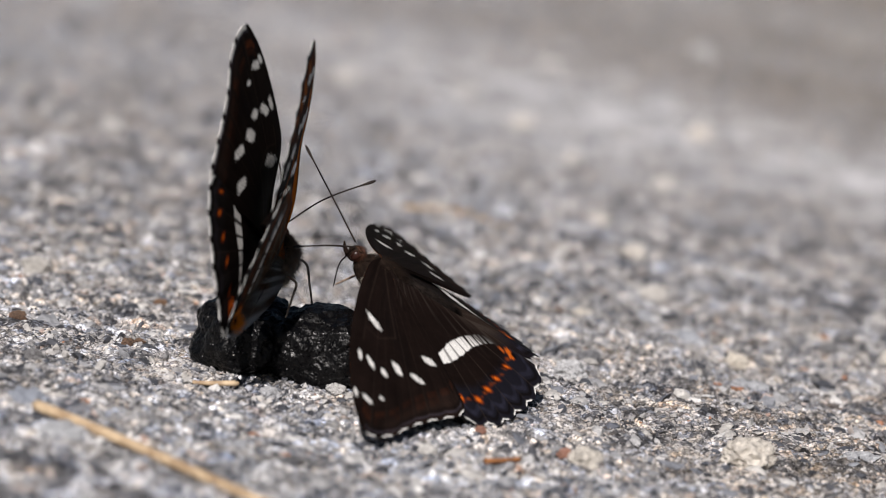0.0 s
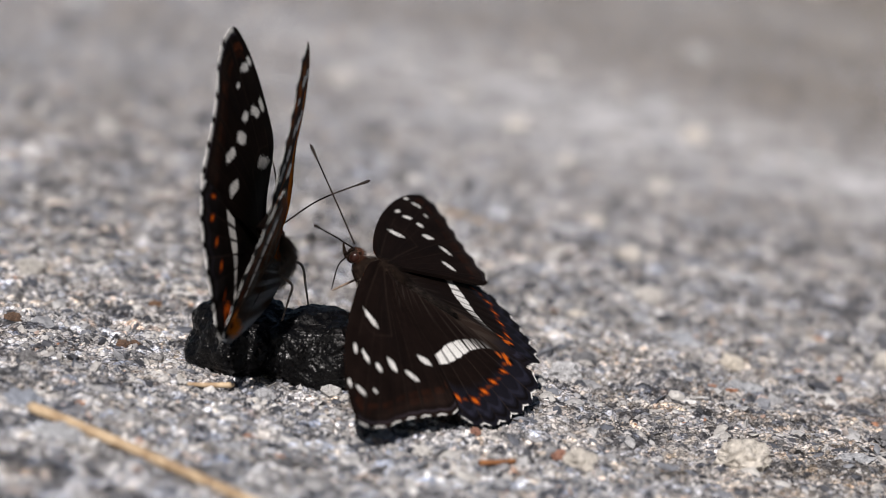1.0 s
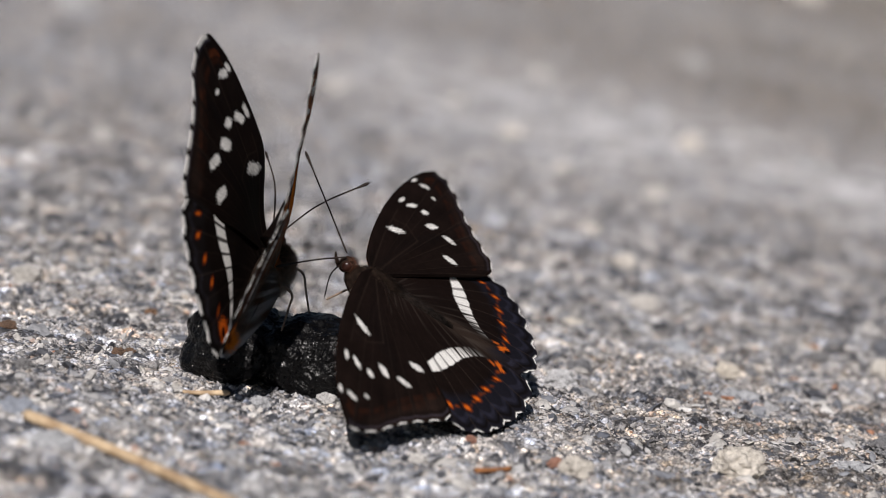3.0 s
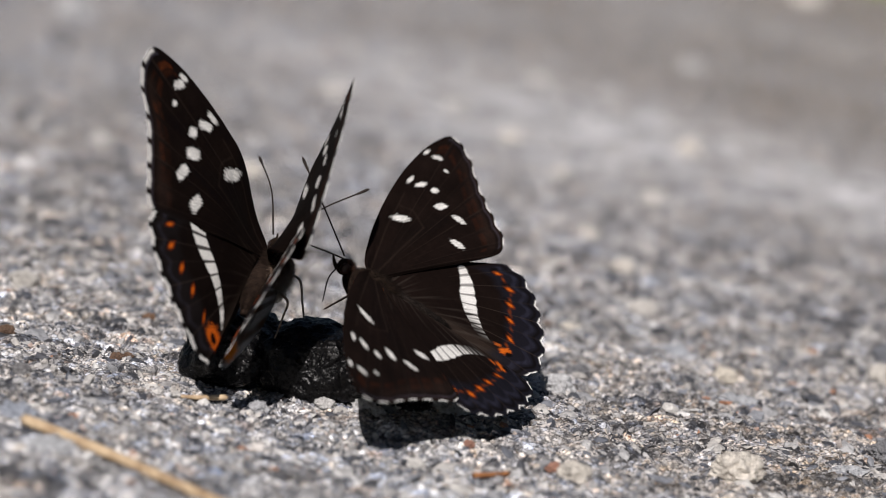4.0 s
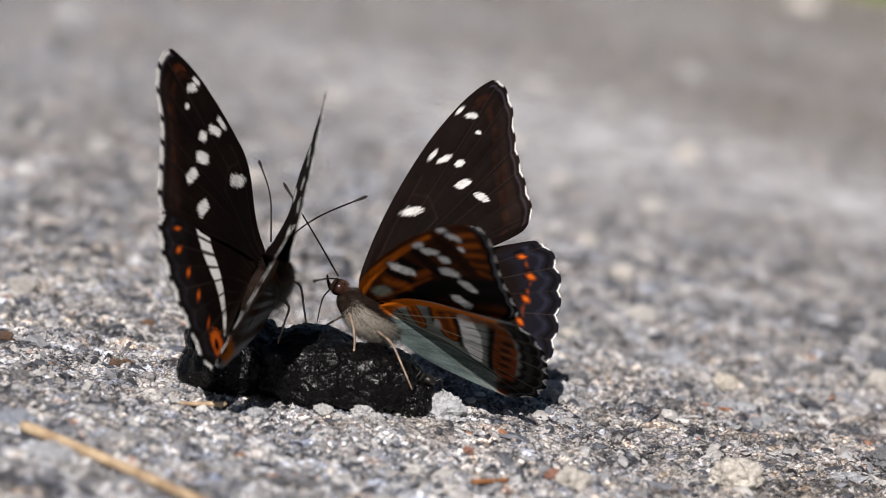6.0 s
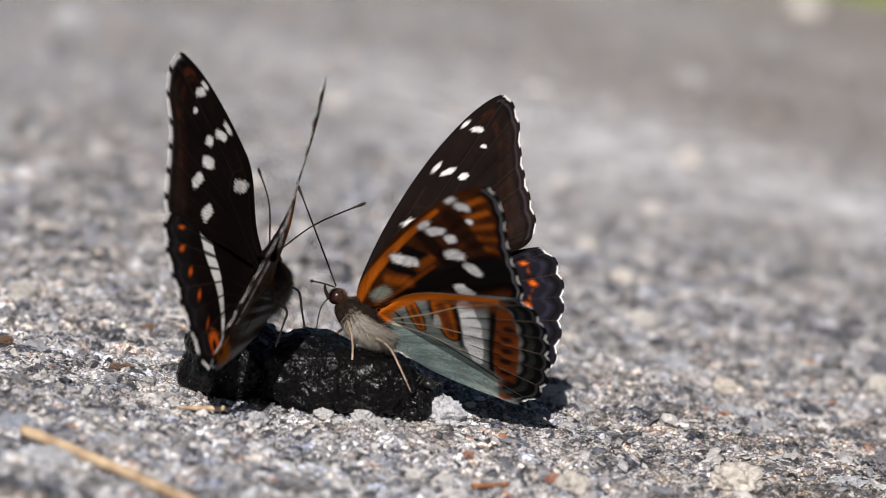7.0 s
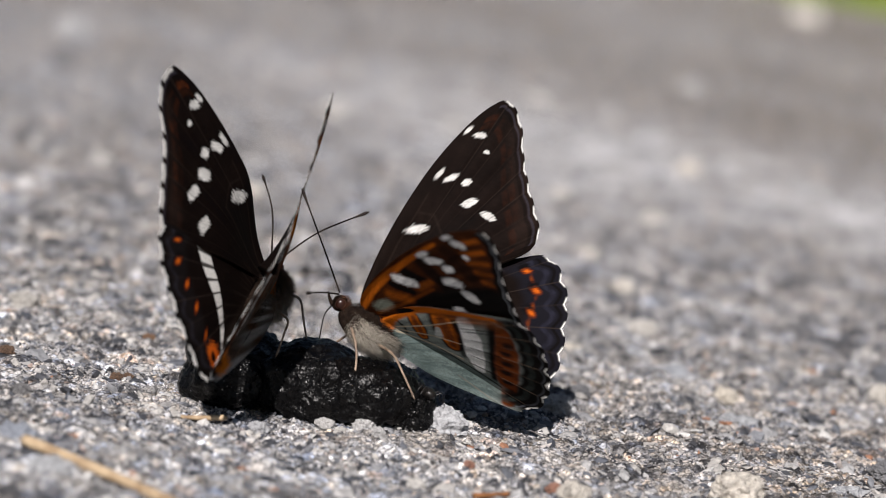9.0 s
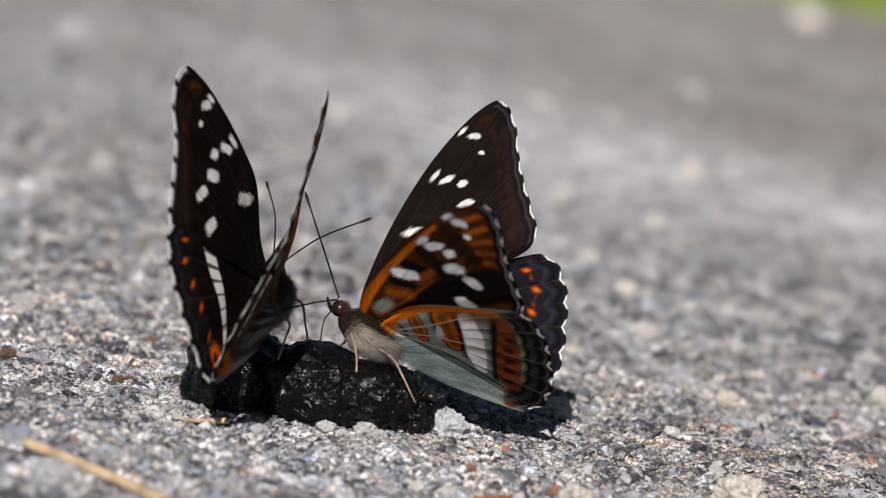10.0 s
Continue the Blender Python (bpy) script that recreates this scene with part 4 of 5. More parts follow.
def surface(x, y):
    """The road's height in mm and the tone of the stone at each place, with shade painted into the pits."""
    x, y = np.asarray(x, float), np.asarray(y, float)
    r1, t1 = embedded(x, y, 1.15, 3)
    r2, t2 = embedded(x, y, 2.9, 11)
    r3, t3 = embedded(x, y, 7.5, 23)
    near = np.exp(-((x - 15) / 170) ** 2 - ((y - 30) / 230) ** 2)
    big = np.clip((t3 - 0.72) * 20, 0, 1)
    mid = np.clip((t2 - 0.62) * 20, 0, 1) * (1 - big)
    h = (r1 * 0.95 * (1 - 0.6 * big) * (1 - 0.5 * mid) + r2 * 1.35 * (0.35 + 0.65 * mid) + r3 * 1.6 * big) * near + rolling(x, y) * near
    tone = t1 * (1 - mid) * (1 - big) + (0.25 * t1 + 0.75 * ((t2 * 7.3) % 1)) * mid + (0.3 * t1 + 0.7 * ((t3 * 9.1) % 1)) * big
    # Shade of the low gaps between stones, painted in by lowering the tone.
    pit_shade = np.clip(-(r1 + 0.12) * 2.0, 0, 1)
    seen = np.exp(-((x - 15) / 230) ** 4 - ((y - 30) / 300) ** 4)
    return h, 0.5 + (tone * (1 - 0.45 * pit_shade) - 0.5) * seen


def height(x, y):
    return float(surface(np.array([x]), np.array([y]))[0][0])


def road():
    xs, ys = axis(-66, 108, 0.40, 60000, 1.06), axis(-48, 78, 0.40, 60000, 1.04)
    X, Y = np.meshgrid(xs, ys)
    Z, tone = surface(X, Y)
    wear = np.exp(-((Y - 425 + 0.72 * (X - 10) + 12 * np.sin(X * 0.05)) / (85 + 25 * np.sin(X * 0.021 + 1))) ** 2) * np.clip((X + 90) / 120, 0, 1) * np.exp(-((X - 60) / 420) ** 4)
    edge = Y - 470 + 0.72 * (X - 10) + 30 * np.sin(X * 0.03)
    soil = 0.9 / (1 + np.exp(-np.clip(edge, -900, 900) / 45)) * np.exp(-(X / 900) ** 2 - (Y / 1600) ** 2) * np.clip((X + 150) / 300, 0.55, 1) + 0.8 * np.exp(-((X - 92) / 45) ** 2 - ((Y + 12) / 42) ** 2)
    nx, ny = len(xs), len(ys)
    j, i = np.meshgrid(np.arange(ny - 1), np.arange(nx - 1), indexing="ij")
    a = (j * nx + i).ravel()
    F = np.stack([a, a + 1, a + nx + 1, a + nx], -1).astype(np.int32)
    me = bpy.data.meshes.new("ground")
    me.vertices.add(nx * ny)
    me.vertices.foreach_set("co", (np.stack([X, Y, Z], -1).reshape(-1, 3) * MM).ravel())
    me.loops.add(F.size)
    me.loops.foreach_set("vertex_index", F.ravel())
    me.polygons.add(len(F))
    me.polygons.foreach_set("loop_start", np.arange(0, F.size, 4, dtype=np.int32))
    me.polygons.foreach_set("use_smooth", np.ones(len(F), bool))
    me.update(calc_edges=True)
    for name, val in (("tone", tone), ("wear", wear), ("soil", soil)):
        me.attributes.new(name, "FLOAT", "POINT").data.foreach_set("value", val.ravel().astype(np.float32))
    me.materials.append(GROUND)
    return tagged(new("ground", me), "grey gritty road surface of compacted sand and stone", "road", "", "structure")


GROUND_SHEET = road()


def grit(name, label, count, seed, material, chips):
    """Loose grains, half sunk in the road, or flat chips pressed into it."""
    r = np.random.RandomState(seed)
    bm = bmesh.new()
    bmesh.ops.create_icosphere(bm, subdivisions=1, radius=1)
    bm.verts.ensure_lookup_table()
    ico = np.array([v.co[:] for v in bm.verts])
    tri = np.array([[v.index for v in f.verts] for f in bm.faces], np.int32)
    bm.free()
    k = np.arange(count)
    y = np.where(k % 10 < 8, -70 + 175 * r.rand(count), 105 + 640 * r.rand(count) ** 1.5)
    x = 22 + 0.02 * y + (78 + 0.21 * np.maximum(y, -60)) * r.uniform(-1, 1, count)
    size = (0.11 + 0.38 * r.rand(count) ** 2.6 + np.where(r.rand(count) < 0.05, 0.8 * r.rand(count), 0)) * (1 + np.maximum(0, y - 60) / 420)
    size = np.where((y > 105) & (r.rand(count) < 0.11), 0.7 + 1.5 * r.rand(count), size)
    if chips:
        size = (0.4 + 1.5 * r.rand(count) ** 3) * np.where(y > 105, 1.1 + np.minimum(y, 600) / 600, 1)
    z = surface(x, y)[0] - size * (0.14 if chips else 0.05)
    q = r.randn(count, 4) * ((1, 0.13, 0.13, 1) if chips else (1, 1, 1, 1))
    a, b, c, d = (q / np.linalg.norm(q, axis=1)[:, None]).T
    turn = np.stack([1 - 2 * (c * c + d * d), 2 * (b * c - a * d), 2 * (b * d + a * c), 2 * (b * c + a * d), 1 - 2 * (b * b + d * d), 2 * (c * d - a * b),
                     2 * (b * d - a * c), 2 * (c * d + a * b), 1 - 2 * (b * b + c * c)], -1).reshape(-1, 3, 3)
    squash = np.stack([np.ones(count), r.uniform(0.5, 1, count), r.uniform(0.25, 0.45 if chips else 0.7, count)], -1) * size[:, None]
    shape = ico[None] * (1 + 0.34 * r.randn(count, len(ico), 1)) * squash[:, None, :]
    V = np.einsum("kvi,kij->kvj", shape, turn) + np.stack([x, y, z], -1)[:, None, :]
    F = (tri[None] + (k * len(ico))[:, None, None]).astype(np.int32).reshape(-1, 3)
    me = bpy.data.meshes.new(name)
    me.vertices.add(count * len(ico))
    me.vertices.foreach_set("co", V.ravel() * MM)
    me.loops.add(F.size)
    me.loops.foreach_set("vertex_index", F.ravel())
    me.polygons.add(len(F))
    me.polygons.foreach_set("loop_start", np.arange(0, F.size, 3, dtype=np.int32))
    me.update(calc_edges=True)
    me.polygons.foreach_set("use_smooth", np.zeros(len(F), bool))
    me.materials.append(material)
    return tagged(new(name, me), label, "gravel", "", "stuff")


grit("grit", "loose grey and buff grains of sand and fine gravel", 46000, 5, GRIT, False)
grit("stone_chips", "flat angular chips of grey, slate-blue and pale stone pressed into the road", 3900, 9, CHIPS, True)


# ---- stones ----
def stone_mesh(seed):
    bm = bmesh.new()
    bmesh.ops.create_icosphere(bm, subdivisions=4, radius=1)
    o = Vector((seed * 3.7, seed * 1.3, 0))
    for v in bm.verts:
        c = v.co.copy()
        v.co = c * (1 + 0.32 * noise.fractal(c * 1.3 + o, 0.5, 2.1, 7) + 0.06 * noise.noise(c * 5 + o))
        v.co.z *= 0.72
    me = bpy.data.meshes.new("pebble")
    bm.to_mesh(me)
    bm.free()
    return me


STONES = {}


def stone(x, y, size, material, label, seed, sink=0.35, turn=0.0):
    key = (seed % 5, material.name)
    if key not in STONES:
        STONES[key] = stone_mesh(seed % 5 + 1)
        STONES[key].materials.append(material)
    ob = new("pebble", STONES[key])
    z = height(x, y) + size * 0.72 * (1 - sink * 1.6)
    ob.matrix_world = Matrix.Translation(Vector((x, y, z)) * MM) @ Euler((0, 0, turn)).to_matrix().to_4x4() @ Matrix.Scale(size * MM, 4)
    return tagged(ob, label, "pebble", "pebbles on the road")


stone(17.5, 6.9, 3.9, STONE_PALE, "pale grey angular pebble beside the dropping", 7, 0.35, 1.1)
stone(-2.7, -0.4, 1.7, STONE_PALE, "small pale round pebble against the dropping", 14, 0.35, 2.2)
stone(4.0, 0.4, 2.0, STONE_PALE, "pale grey pebble against the dropping", 21, 0.35, 3.3)
stone(10.0, 3.2, 1.0, STONE_PALE, "tiny pale round pebble against the dropping", 28, 0.35, 4.4)
stone(0.2, -3.7, 1.1, STONE_PALE, "small grey pebble on the road", 35, 0.35, 5.5)
stone(6.4, -2.0, 1.2, STONE_PALE, "small grey pebble on the road", 42, 0.35, 6.6)
stone(-13.4, -7.9, 1.5, STONE_PALE, "small grey pebble on the road", 49, 0.35, 7.7)
stone(67.2, -10.8, 4.2, STONE_BUFF, "buff crumbly stone on the road", 56, 0.35, 8.8)
stone(14.0, -28.9, 1.6, STONE_PALE, "pale smooth pebble on the road", 63, 0.35, 9.9)
stone(22.2, -16.1, 1.0, STONE_RED, "small terracotta pebble on the road", 70, 0.35, 11.0)
stone(36.4, -24.4, 1.3, STONE_RED, "terracotta pebble on the road", 77, 0.35, 12.1)
stone(39.8, -26.2, 2.6, STONE_BUFF, "buff stone on the road", 84, 0.35, 13.2)
stone(90.5, 91.3, 1.8, STONE_DARK, "dark slate pebble on the road", 91, 0.35, 14.3)
stone(70.1, 65.3, 2.2, STONE_BUFF, "buff flat stone on the road", 98, 0.35, 15.4)
stone(37.7, 36.0, 3.0, STONE_PALE, "pale flat stone on the road", 105, 0.35, 16.5)
stone(41.6, 48.9, 2.2, STONE_DARK, "dark flat stone on the road", 112, 0.35, 17.6)
stone(105.6, 103.3, 3.4, STONE_DARK, "dark stone half out of the road", 119, 0.35, 18.7)
stone(103.2, 82.4, 3.6, STONE_BUFF, "buff stone on the road", 126, 0.35, 19.8)
stone(95.2, 18.3, 2.6, STONE_DARK, "black rough stone on the road", 133, 0.35, 20.9)
stone(-53.2, -10.7, 1.6, STONE_DARK, "dark bluish stone set in the road", 140, 0.35, 22.0)
stone(-60.8, 20.4, 1.5, STONE_RUST, "rusty brown crumb on the road", 147, 0.35, 23.1)
stone(-40.1, 13.7, 1.1, STONE_RUST, "rusty brown crumb on the road", 154, 0.35, 24.2)
stone(-38.4, 16.2, 1.0, STONE_RUST, "rusty brown crumb on the road", 161, 0.35, 25.3)
stone(-38.7, 49.7, 1.2, STONE_RUST, "dark brown crumb on the road", 168, 0.35, 26.4)
# Pale stones added to imitate far glints that blur into bright discs.
stone(56.6, 122.8, 2.8, STONE_GLINT, "pale stone in place of a glint on the road", 175, 0.28, 27.5)
stone(53.7, 163.5, 2.5, STONE_GLINT, "pale stone in place of a glint on the road", 182, 0.28, 28.6)
stone(113.0, 358.5, 3.9, STONE_GLINT, "pale stone in place of a glint on the road", 189, 0.28, 29.7)
stone(90.5, 577.0, 4.8, STONE_GLINT, "pale stone in place of a glint on the road", 196, 0.28, 30.8)
stone(27.8, 347.9, 3.0, STONE_GLINT, "pale stone in place of a glint on the road", 203, 0.28, 31.9)
stone(-72.8, 239.3, 2.8, STONE_GLINT, "pale stone in place of a glint on the road", 210, 0.28, 33.0)
stone(-115.7, 490.5, 5.8, STONE_GLINT, "pale stone in place of a glint on the road", 217, 0.28, 34.1)
stone(36.5, 491.9, 3.0, STONE_PALE, "pale grey stone on the road", 224, 0.35, 35.2)
stone(-24.0, 390.1, 3.7, STONE_GLINT, "pale stone in place of a glint on the road", 231, 0.28, 36.3)
stone(10.9, 395.6, 3.4, STONE_GLINT, "pale stone in place of a glint on the road", 238, 0.28, 37.4)
stone(79.3, 375.6, 3.2, STONE_GLINT, "pale stone in place of a glint on the road", 245, 0.28, 38.5)
stone(64.5, 272.0, 3.0, STONE_GLINT, "pale stone in place of a glint on the road", 252, 0.28, 39.6)
stone(162.3, 929.5, 7.0, STONE_PALE, "pale stone by the grass", 259, 0.35, 40.7)
stone(-64.8, 66.7, 2.6, STONE_BUFF, "buff pebble on the road", 266, 0.35, 41.8)
stone(-35.1, 228.4, 3.0, STONE_GLINT, "pale stone in place of a glint on the road", 273, 0.28, 42.9)
stone(47.0, 203.7, 2.1, STONE_GLINT, "pale stone in place of a glint on the road", 280, 0.28, 44.0)
stone(41.4, 293.4, 2.5, STONE_GLINT, "pale stone in place of a glint on the road", 287, 0.28, 45.1)
stone(53.9, 103.9, 4.6, STONE_BLUE, "blue-grey slate chip pressed flat into the road", 294, 1.00, 46.2)
stone(62.1, 89.5, 4.2, STONE_BLUE, "blue-grey slate chip pressed flat into the road", 301, 1.00, 47.3)
stone(71.2, 49.1, 4.0, STONE_BLUE, "blue-grey slate chip pressed flat into the road", 308, 1.00, 48.4)
stone(-41.6, -53.4, 4.5, STONE_BLUE, "bluish stone set flush in the road", 315, 1.00, 49.5)
stone(-49.6, -37.4, 4.0, STONE_BLUE, "bluish stone set flush in the road", 322, 1.00, 50.6)
stone(41.3, 97.4, 3.0, STONE_BUFF, "buff stone pressed flat into the road", 329, 1.00, 51.7)
stone(87.7, 3.9, 4.5, STONE_BLUE, "bluish stone set flush in the road", 336, 1.00, 52.8)
stone(85.8, 116.7, 3.0, STONE_DARK, "dark stone set flush in the road", 343, 1.00, 53.9)


# ---- dry needles and scraps ----
def scrap(name, pts, r0, r1, material, label, category):
    ob = limb(name, pts, r0, r1, material, None, 8, 0, 8)
    return tagged(ob, label, category)


scrap("pine_needle", [(-47.6, -43.5, 1.6), (-37.0, -52.0, 1.3), (-26.0, -62.0, 1.1), (-5.0, -83.0, 1.0)], 0.95, 0.85, NEEDLE, "dry yellow pine needle lying on the road", "pine needle")
scrap("pine_needle", [(-27.7, -10.4, 0.7), (-23.3, -9.8, 0.9), (-18.7, -8.2, 1.2)], 0.3, 0.55, NEEDLE, "short brown needle scrap beside the dropping", "pine needle")
scrap("pine_needle", [(23.3, -34.7, 0.5), (26.0, -32.8, 0.5), (29.2, -29.9, 0.5)], 0.5, 0.35, RUST, "short reddish brown needle scrap on the road", "pine needle")
scrap("pine_needle", [(0.9, 189.1, 0.6), (13.9, 192.1, 0.8), (27.1, 176.6, 0.6)], 0.6, 0.6, NEEDLE, "pale dry stalk lying on the road", "stalk")


# ---- small beetle on the dropping ----
def beetle(x, y, z, turn):
    b = tagged(new("beetle"), "small shiny black beetle on the dropping", "beetle")
    ball("body", (0, 0, 1.2), (1.7, 2.4, 1.3), CHITIN, b, 0.02, 2, 3)
    ball("head", (0, 2.6, 1.0), (0.8, 0.8, 0.7), CHITIN, b, 0.02, 2, 3)
    for sx in (1, -1):
        for k in range(3):
            yy = 1.2 - 1.3 * k
            limb("leg", [(0.9 * sx, yy, 1.2), (2.2 * sx, yy - 0.3 * k, 2.4), (3.2 * sx, yy - 0.6 * k, 0.2)], 0.16, 0.1, CHITIN, b, 6, 0, 5)
    b.matrix_world = Matrix.Translation(Vector((x, y, z)) * MM) @ Euler((0, 0.35, turn)).to_matrix().to_4x4() @ Matrix.Scale(0.8, 4)
    return b


beetle(13.6, 5.6, 6.2, 0.5)


# ---- grass beyond the road's edge ----
def grass(count, seed):
    rnd = random.Random(seed)
    P, F = [], []
    for _ in range(count):
        x, y = 350 + 330 * math.tan(rnd.uniform(-1.45, 1.45)), 1088 + 420 * rnd.random() ** 1.3
        y += 1.3 * max(0, 112 - x) + 30 * math.sin(x * 0.02)
        if x < 165 and rnd.random() < 0.5:
            continue
        h, w, a = rnd.uniform(25, 70), rnd.uniform(1.2, 2.6), rnd.uniform(0, math.tau)
        lean = Vector((math.cos(a), math.sin(a), 0)) * h * rnd.uniform(0.2, 0.8)
        side = Vector((-math.sin(a), math.cos(a), 0)) * w
        i = len(P)
        for t in (0, 0.5, 1.0):
            c = Vector((x, y, -1)) + Vector((0, 0, h * (t - 0.25 * t * t))) + lean * t * t
            ww = side * (1 - 0.9 * t)
            P += [tuple((c - ww) * MM), tuple((c + ww) * MM), tuple((c + Vector((0, 0, 0.6)) + lean.normalized() * w * 0.4 * (1 - t)) * MM)]
        for k in (0, 3):
            for m, n2 in ((0, 1), (1, 2), (2, 0)):
                F.append((i + k + m, i + k + n2, i + k + 3 + n2, i + k + 3 + m))
    me = bpy.data.meshes.new("grass")
    me.from_pydata(P, [], F)
    me.materials.append(GRASS)
    return tagged(new("grass", me), "bright green grass at the far edge of the road", "grass", "", "stuff")


grass(9000, 4)


# ---- the larger chips round the dropping, one by one ----
def chip_mesh(seed):
    r = random.Random(seed)
    bm = bmesh.new()
    bmesh.ops.create_icosphere(bm, subdivisions=1, radius=1)
    for v in bm.verts:
        v.co *= 1 + r.uniform(-0.3, 0.35)
        v.co.z = v.co.z * 0.38
    me = bpy.data.meshes.new("stone_chip")
    bm.to_mesh(me)
    bm.free()
    me.polygons.foreach_set("use_smooth", [False] * len(me.polygons))
    me.materials.append(CHIP)
    return me


def lone_chips(count, seed):
    r = random.Random(seed)
    shapes = [chip_mesh(k) for k in range(14)]
    made = 0
    while made < count:
        x, y = r.uniform(-58, 104), r.uniform(-46, 62)
        if (-31 < x < 20 and -2 < y < 22) or (x < -10 and y < -38):
            continue
        size = 0.8 + 1.7 * r.random() ** 2.4
        ob = new("stone_chip", shapes[made % 14])
        ob.parent = GROUND_SHEET
        ob.matrix_world = (Matrix.Translation(Vector((x, y, height(x, y) - 0.04 * size)) * MM) @ Euler((r.gauss(0, 0.2), r.gauss(0, 0.2), r.uniform(0, 6.28))).to_matrix().to_4x4()
                           @ Matrix.Diagonal((size * MM, size * r.uniform(0.55, 1) * MM, size * MM, 1)))
        made += 1


lone_chips(280, 17)


# ---- what moves ----
def flap(side, lift, sweep, twist=0.0):
    """A wing's pose on its body: side 1 right, -1 left; lift above the level, sweep forwards and twist about its length, in degrees."""
    return pose(1.2 * MM * side, 0, 0) @ pose(0, 0, 0, 0, -side * lift, 0) @ pose(0, 0, 0, twist, 0, side * sweep)


def motions():
    walk(near_fly, [
        (0, pose(0.00063, 0.00848, 0.02252, 27.09, -13.04, 91.49)),
        (0.5, pose(0.00082, 0.00842, 0.02242, 25.55, -10.51, 90.05)),
        (1, pose(0.00134, 0.00841, 0.02253, 28.10, -8.47, 91.89)),
        (1.5, pose(0.00105, 0.00834, 0.02221, 26.80, -8.32, 90.87)),
        (2, pose(0.00100, 0.00831, 0.02212, 26.02, -8.20, 90.46)),
        (2.5, pose(0.00080, 0.00828, 0.02212, 27.56, -8.15, 90.26)),
        (2.7, pose(0.00072, 0.00829, 0.02231, 27.44, -8.51, 90.01)),
        (3.8, pose(0.00118, 0.00815, 0.02218, 26.99, -4.86, 93.92)),
        (4, pose(0.00071, 0.00825, 0.02275, 26.29, -0.83, 90.70)),
        (4.2, pose(0.00036, 0.00811, 0.02195, 27.97, 0.34, 92.07)),
        (4.4, pose(0.00022, 0.00802, 0.02143, 25.31, 4.03, 89.94)),
        (4.5, pose(0.00036, 0.00800, 0.02131, 23.89, 3.72, 90.49)),
        (4.6, pose(0.00035, 0.00797, 0.02114, 24.51, 3.19, 90.63)),
        (4.8, pose(0.00034, 0.00795, 0.02106, 26.91, 0.73, 91.97)),
        (5, pose(0.00063, 0.00793, 0.02104, 28.59, -1.74, 95.11)),
        (5.5, pose(0.00110, 0.00801, 0.02159, 27.07, -1.27, 93.24)),
        (5.7, pose(0.00080, 0.00791, 0.02095, 26.36, -0.33, 92.81)),
        (6.8, pose(-0.00044, 0.00779, 0.01984, 23.98, 2.96, 91.02)),
        (7, pose(-0.00004, 0.00775, 0.01959, 23.56, 6.37, 89.63)),
        (7.5, pose(0.00036, 0.00777, 0.01973, 22.69, 9.13, 90.00)),
        (8, pose(0.00013, 0.00777, 0.01962, 22.81, 8.02, 88.81)),
        (8.5, pose(0.00006, 0.00782, 0.01970, 23.03, 6.94, 89.18)),
        (9, pose(0.00034, 0.00791, 0.02008, 23.78, 6.31, 89.80)),
        (9.5, pose(0.00015, 0.00788, 0.01982, 23.05, 5.36, 89.24)),
        (10, pose(0.00000, 0.00787, 0.01970, 21.90, 4.91, 88.73)),
    ])
    walk(near_wings["forewing", 1], [
        (0, flap(1, -14.7, -4.9)), (0.5, flap(1, 4.0, -4.7)), (1, flap(1, 1.8, -5.0)), (1.5, flap(1, 1.0, -4.8)),
        (2, flap(1, -0.1, -4.8)), (2.5, flap(1, -3.0, -4.8)), (2.7, flap(1, 7.6, -3.5)), (3.8, flap(1, 14.5, -1.7)),
        (4, flap(1, 28.8, 2.2)), (4.2, flap(1, 54.2, 3.6)), (4.4, flap(1, 64.7, 2.7)), (4.5, flap(1, 64.0, 1.8)),
        (4.6, flap(1, 64.3, 2.0)), (4.8, flap(1, 63.5, 3.5)), (5, flap(1, 48.6, 4.3)), (5.5, flap(1, 48.2, 4.5)),
        (5.7, flap(1, 59.2, 4.5)), (6.8, flap(1, 71.0, 1.8)), (7, flap(1, 71.0, 1.4)), (7.5, flap(1, 71.8, 1.2)),
        (8, flap(1, 70.5, 1.2)), (8.5, flap(1, 70.8, 1.3)), (9, flap(1, 71.5, 1.9)), (9.5, flap(1, 70.9, 1.4)),
        (10, flap(1, 69.9, 2.1)),
    ])
    walk(near_wings["hindwing", 1], [
        (0, flap(1, -18.3, 0.0)), (0.5, flap(1, 0.1, 0.0)), (1, flap(1, -3.0, 0.0)), (1.5, flap(1, -3.9, 0.0)),
        (2, flap(1, -5.3, 0.0)), (2.5, flap(1, -7.7, 0.0)), (2.7, flap(1, 3.6, 0.0)), (3.8, flap(1, 11.1, 0.0)),
        (4, flap(1, 24.2, 0.0)), (4.2, flap(1, 48.7, 0.0)), (4.4, flap(1, 58.1, 0.0)), (4.5, flap(1, 57.9, 0.0)),
        (4.6, flap(1, 58.5, 0.0)), (4.8, flap(1, 57.7, 0.0)), (5, flap(1, 43.6, 0.0)), (5.5, flap(1, 43.0, 0.0)),
        (5.7, flap(1, 54.3, 0.0)), (6.8, flap(1, 67.5, 0.0)), (7, flap(1, 67.5, 0.0)), (7.5, flap(1, 67.1, 0.0)),
        (8, flap(1, 66.8, 0.0)), (8.5, flap(1, 67.0, 0.0)), (9, flap(1, 66.9, 0.0)), (9.5, flap(1, 67.2, 0.0)),
        (10, flap(1, 66.4, 0.0)),
    ])
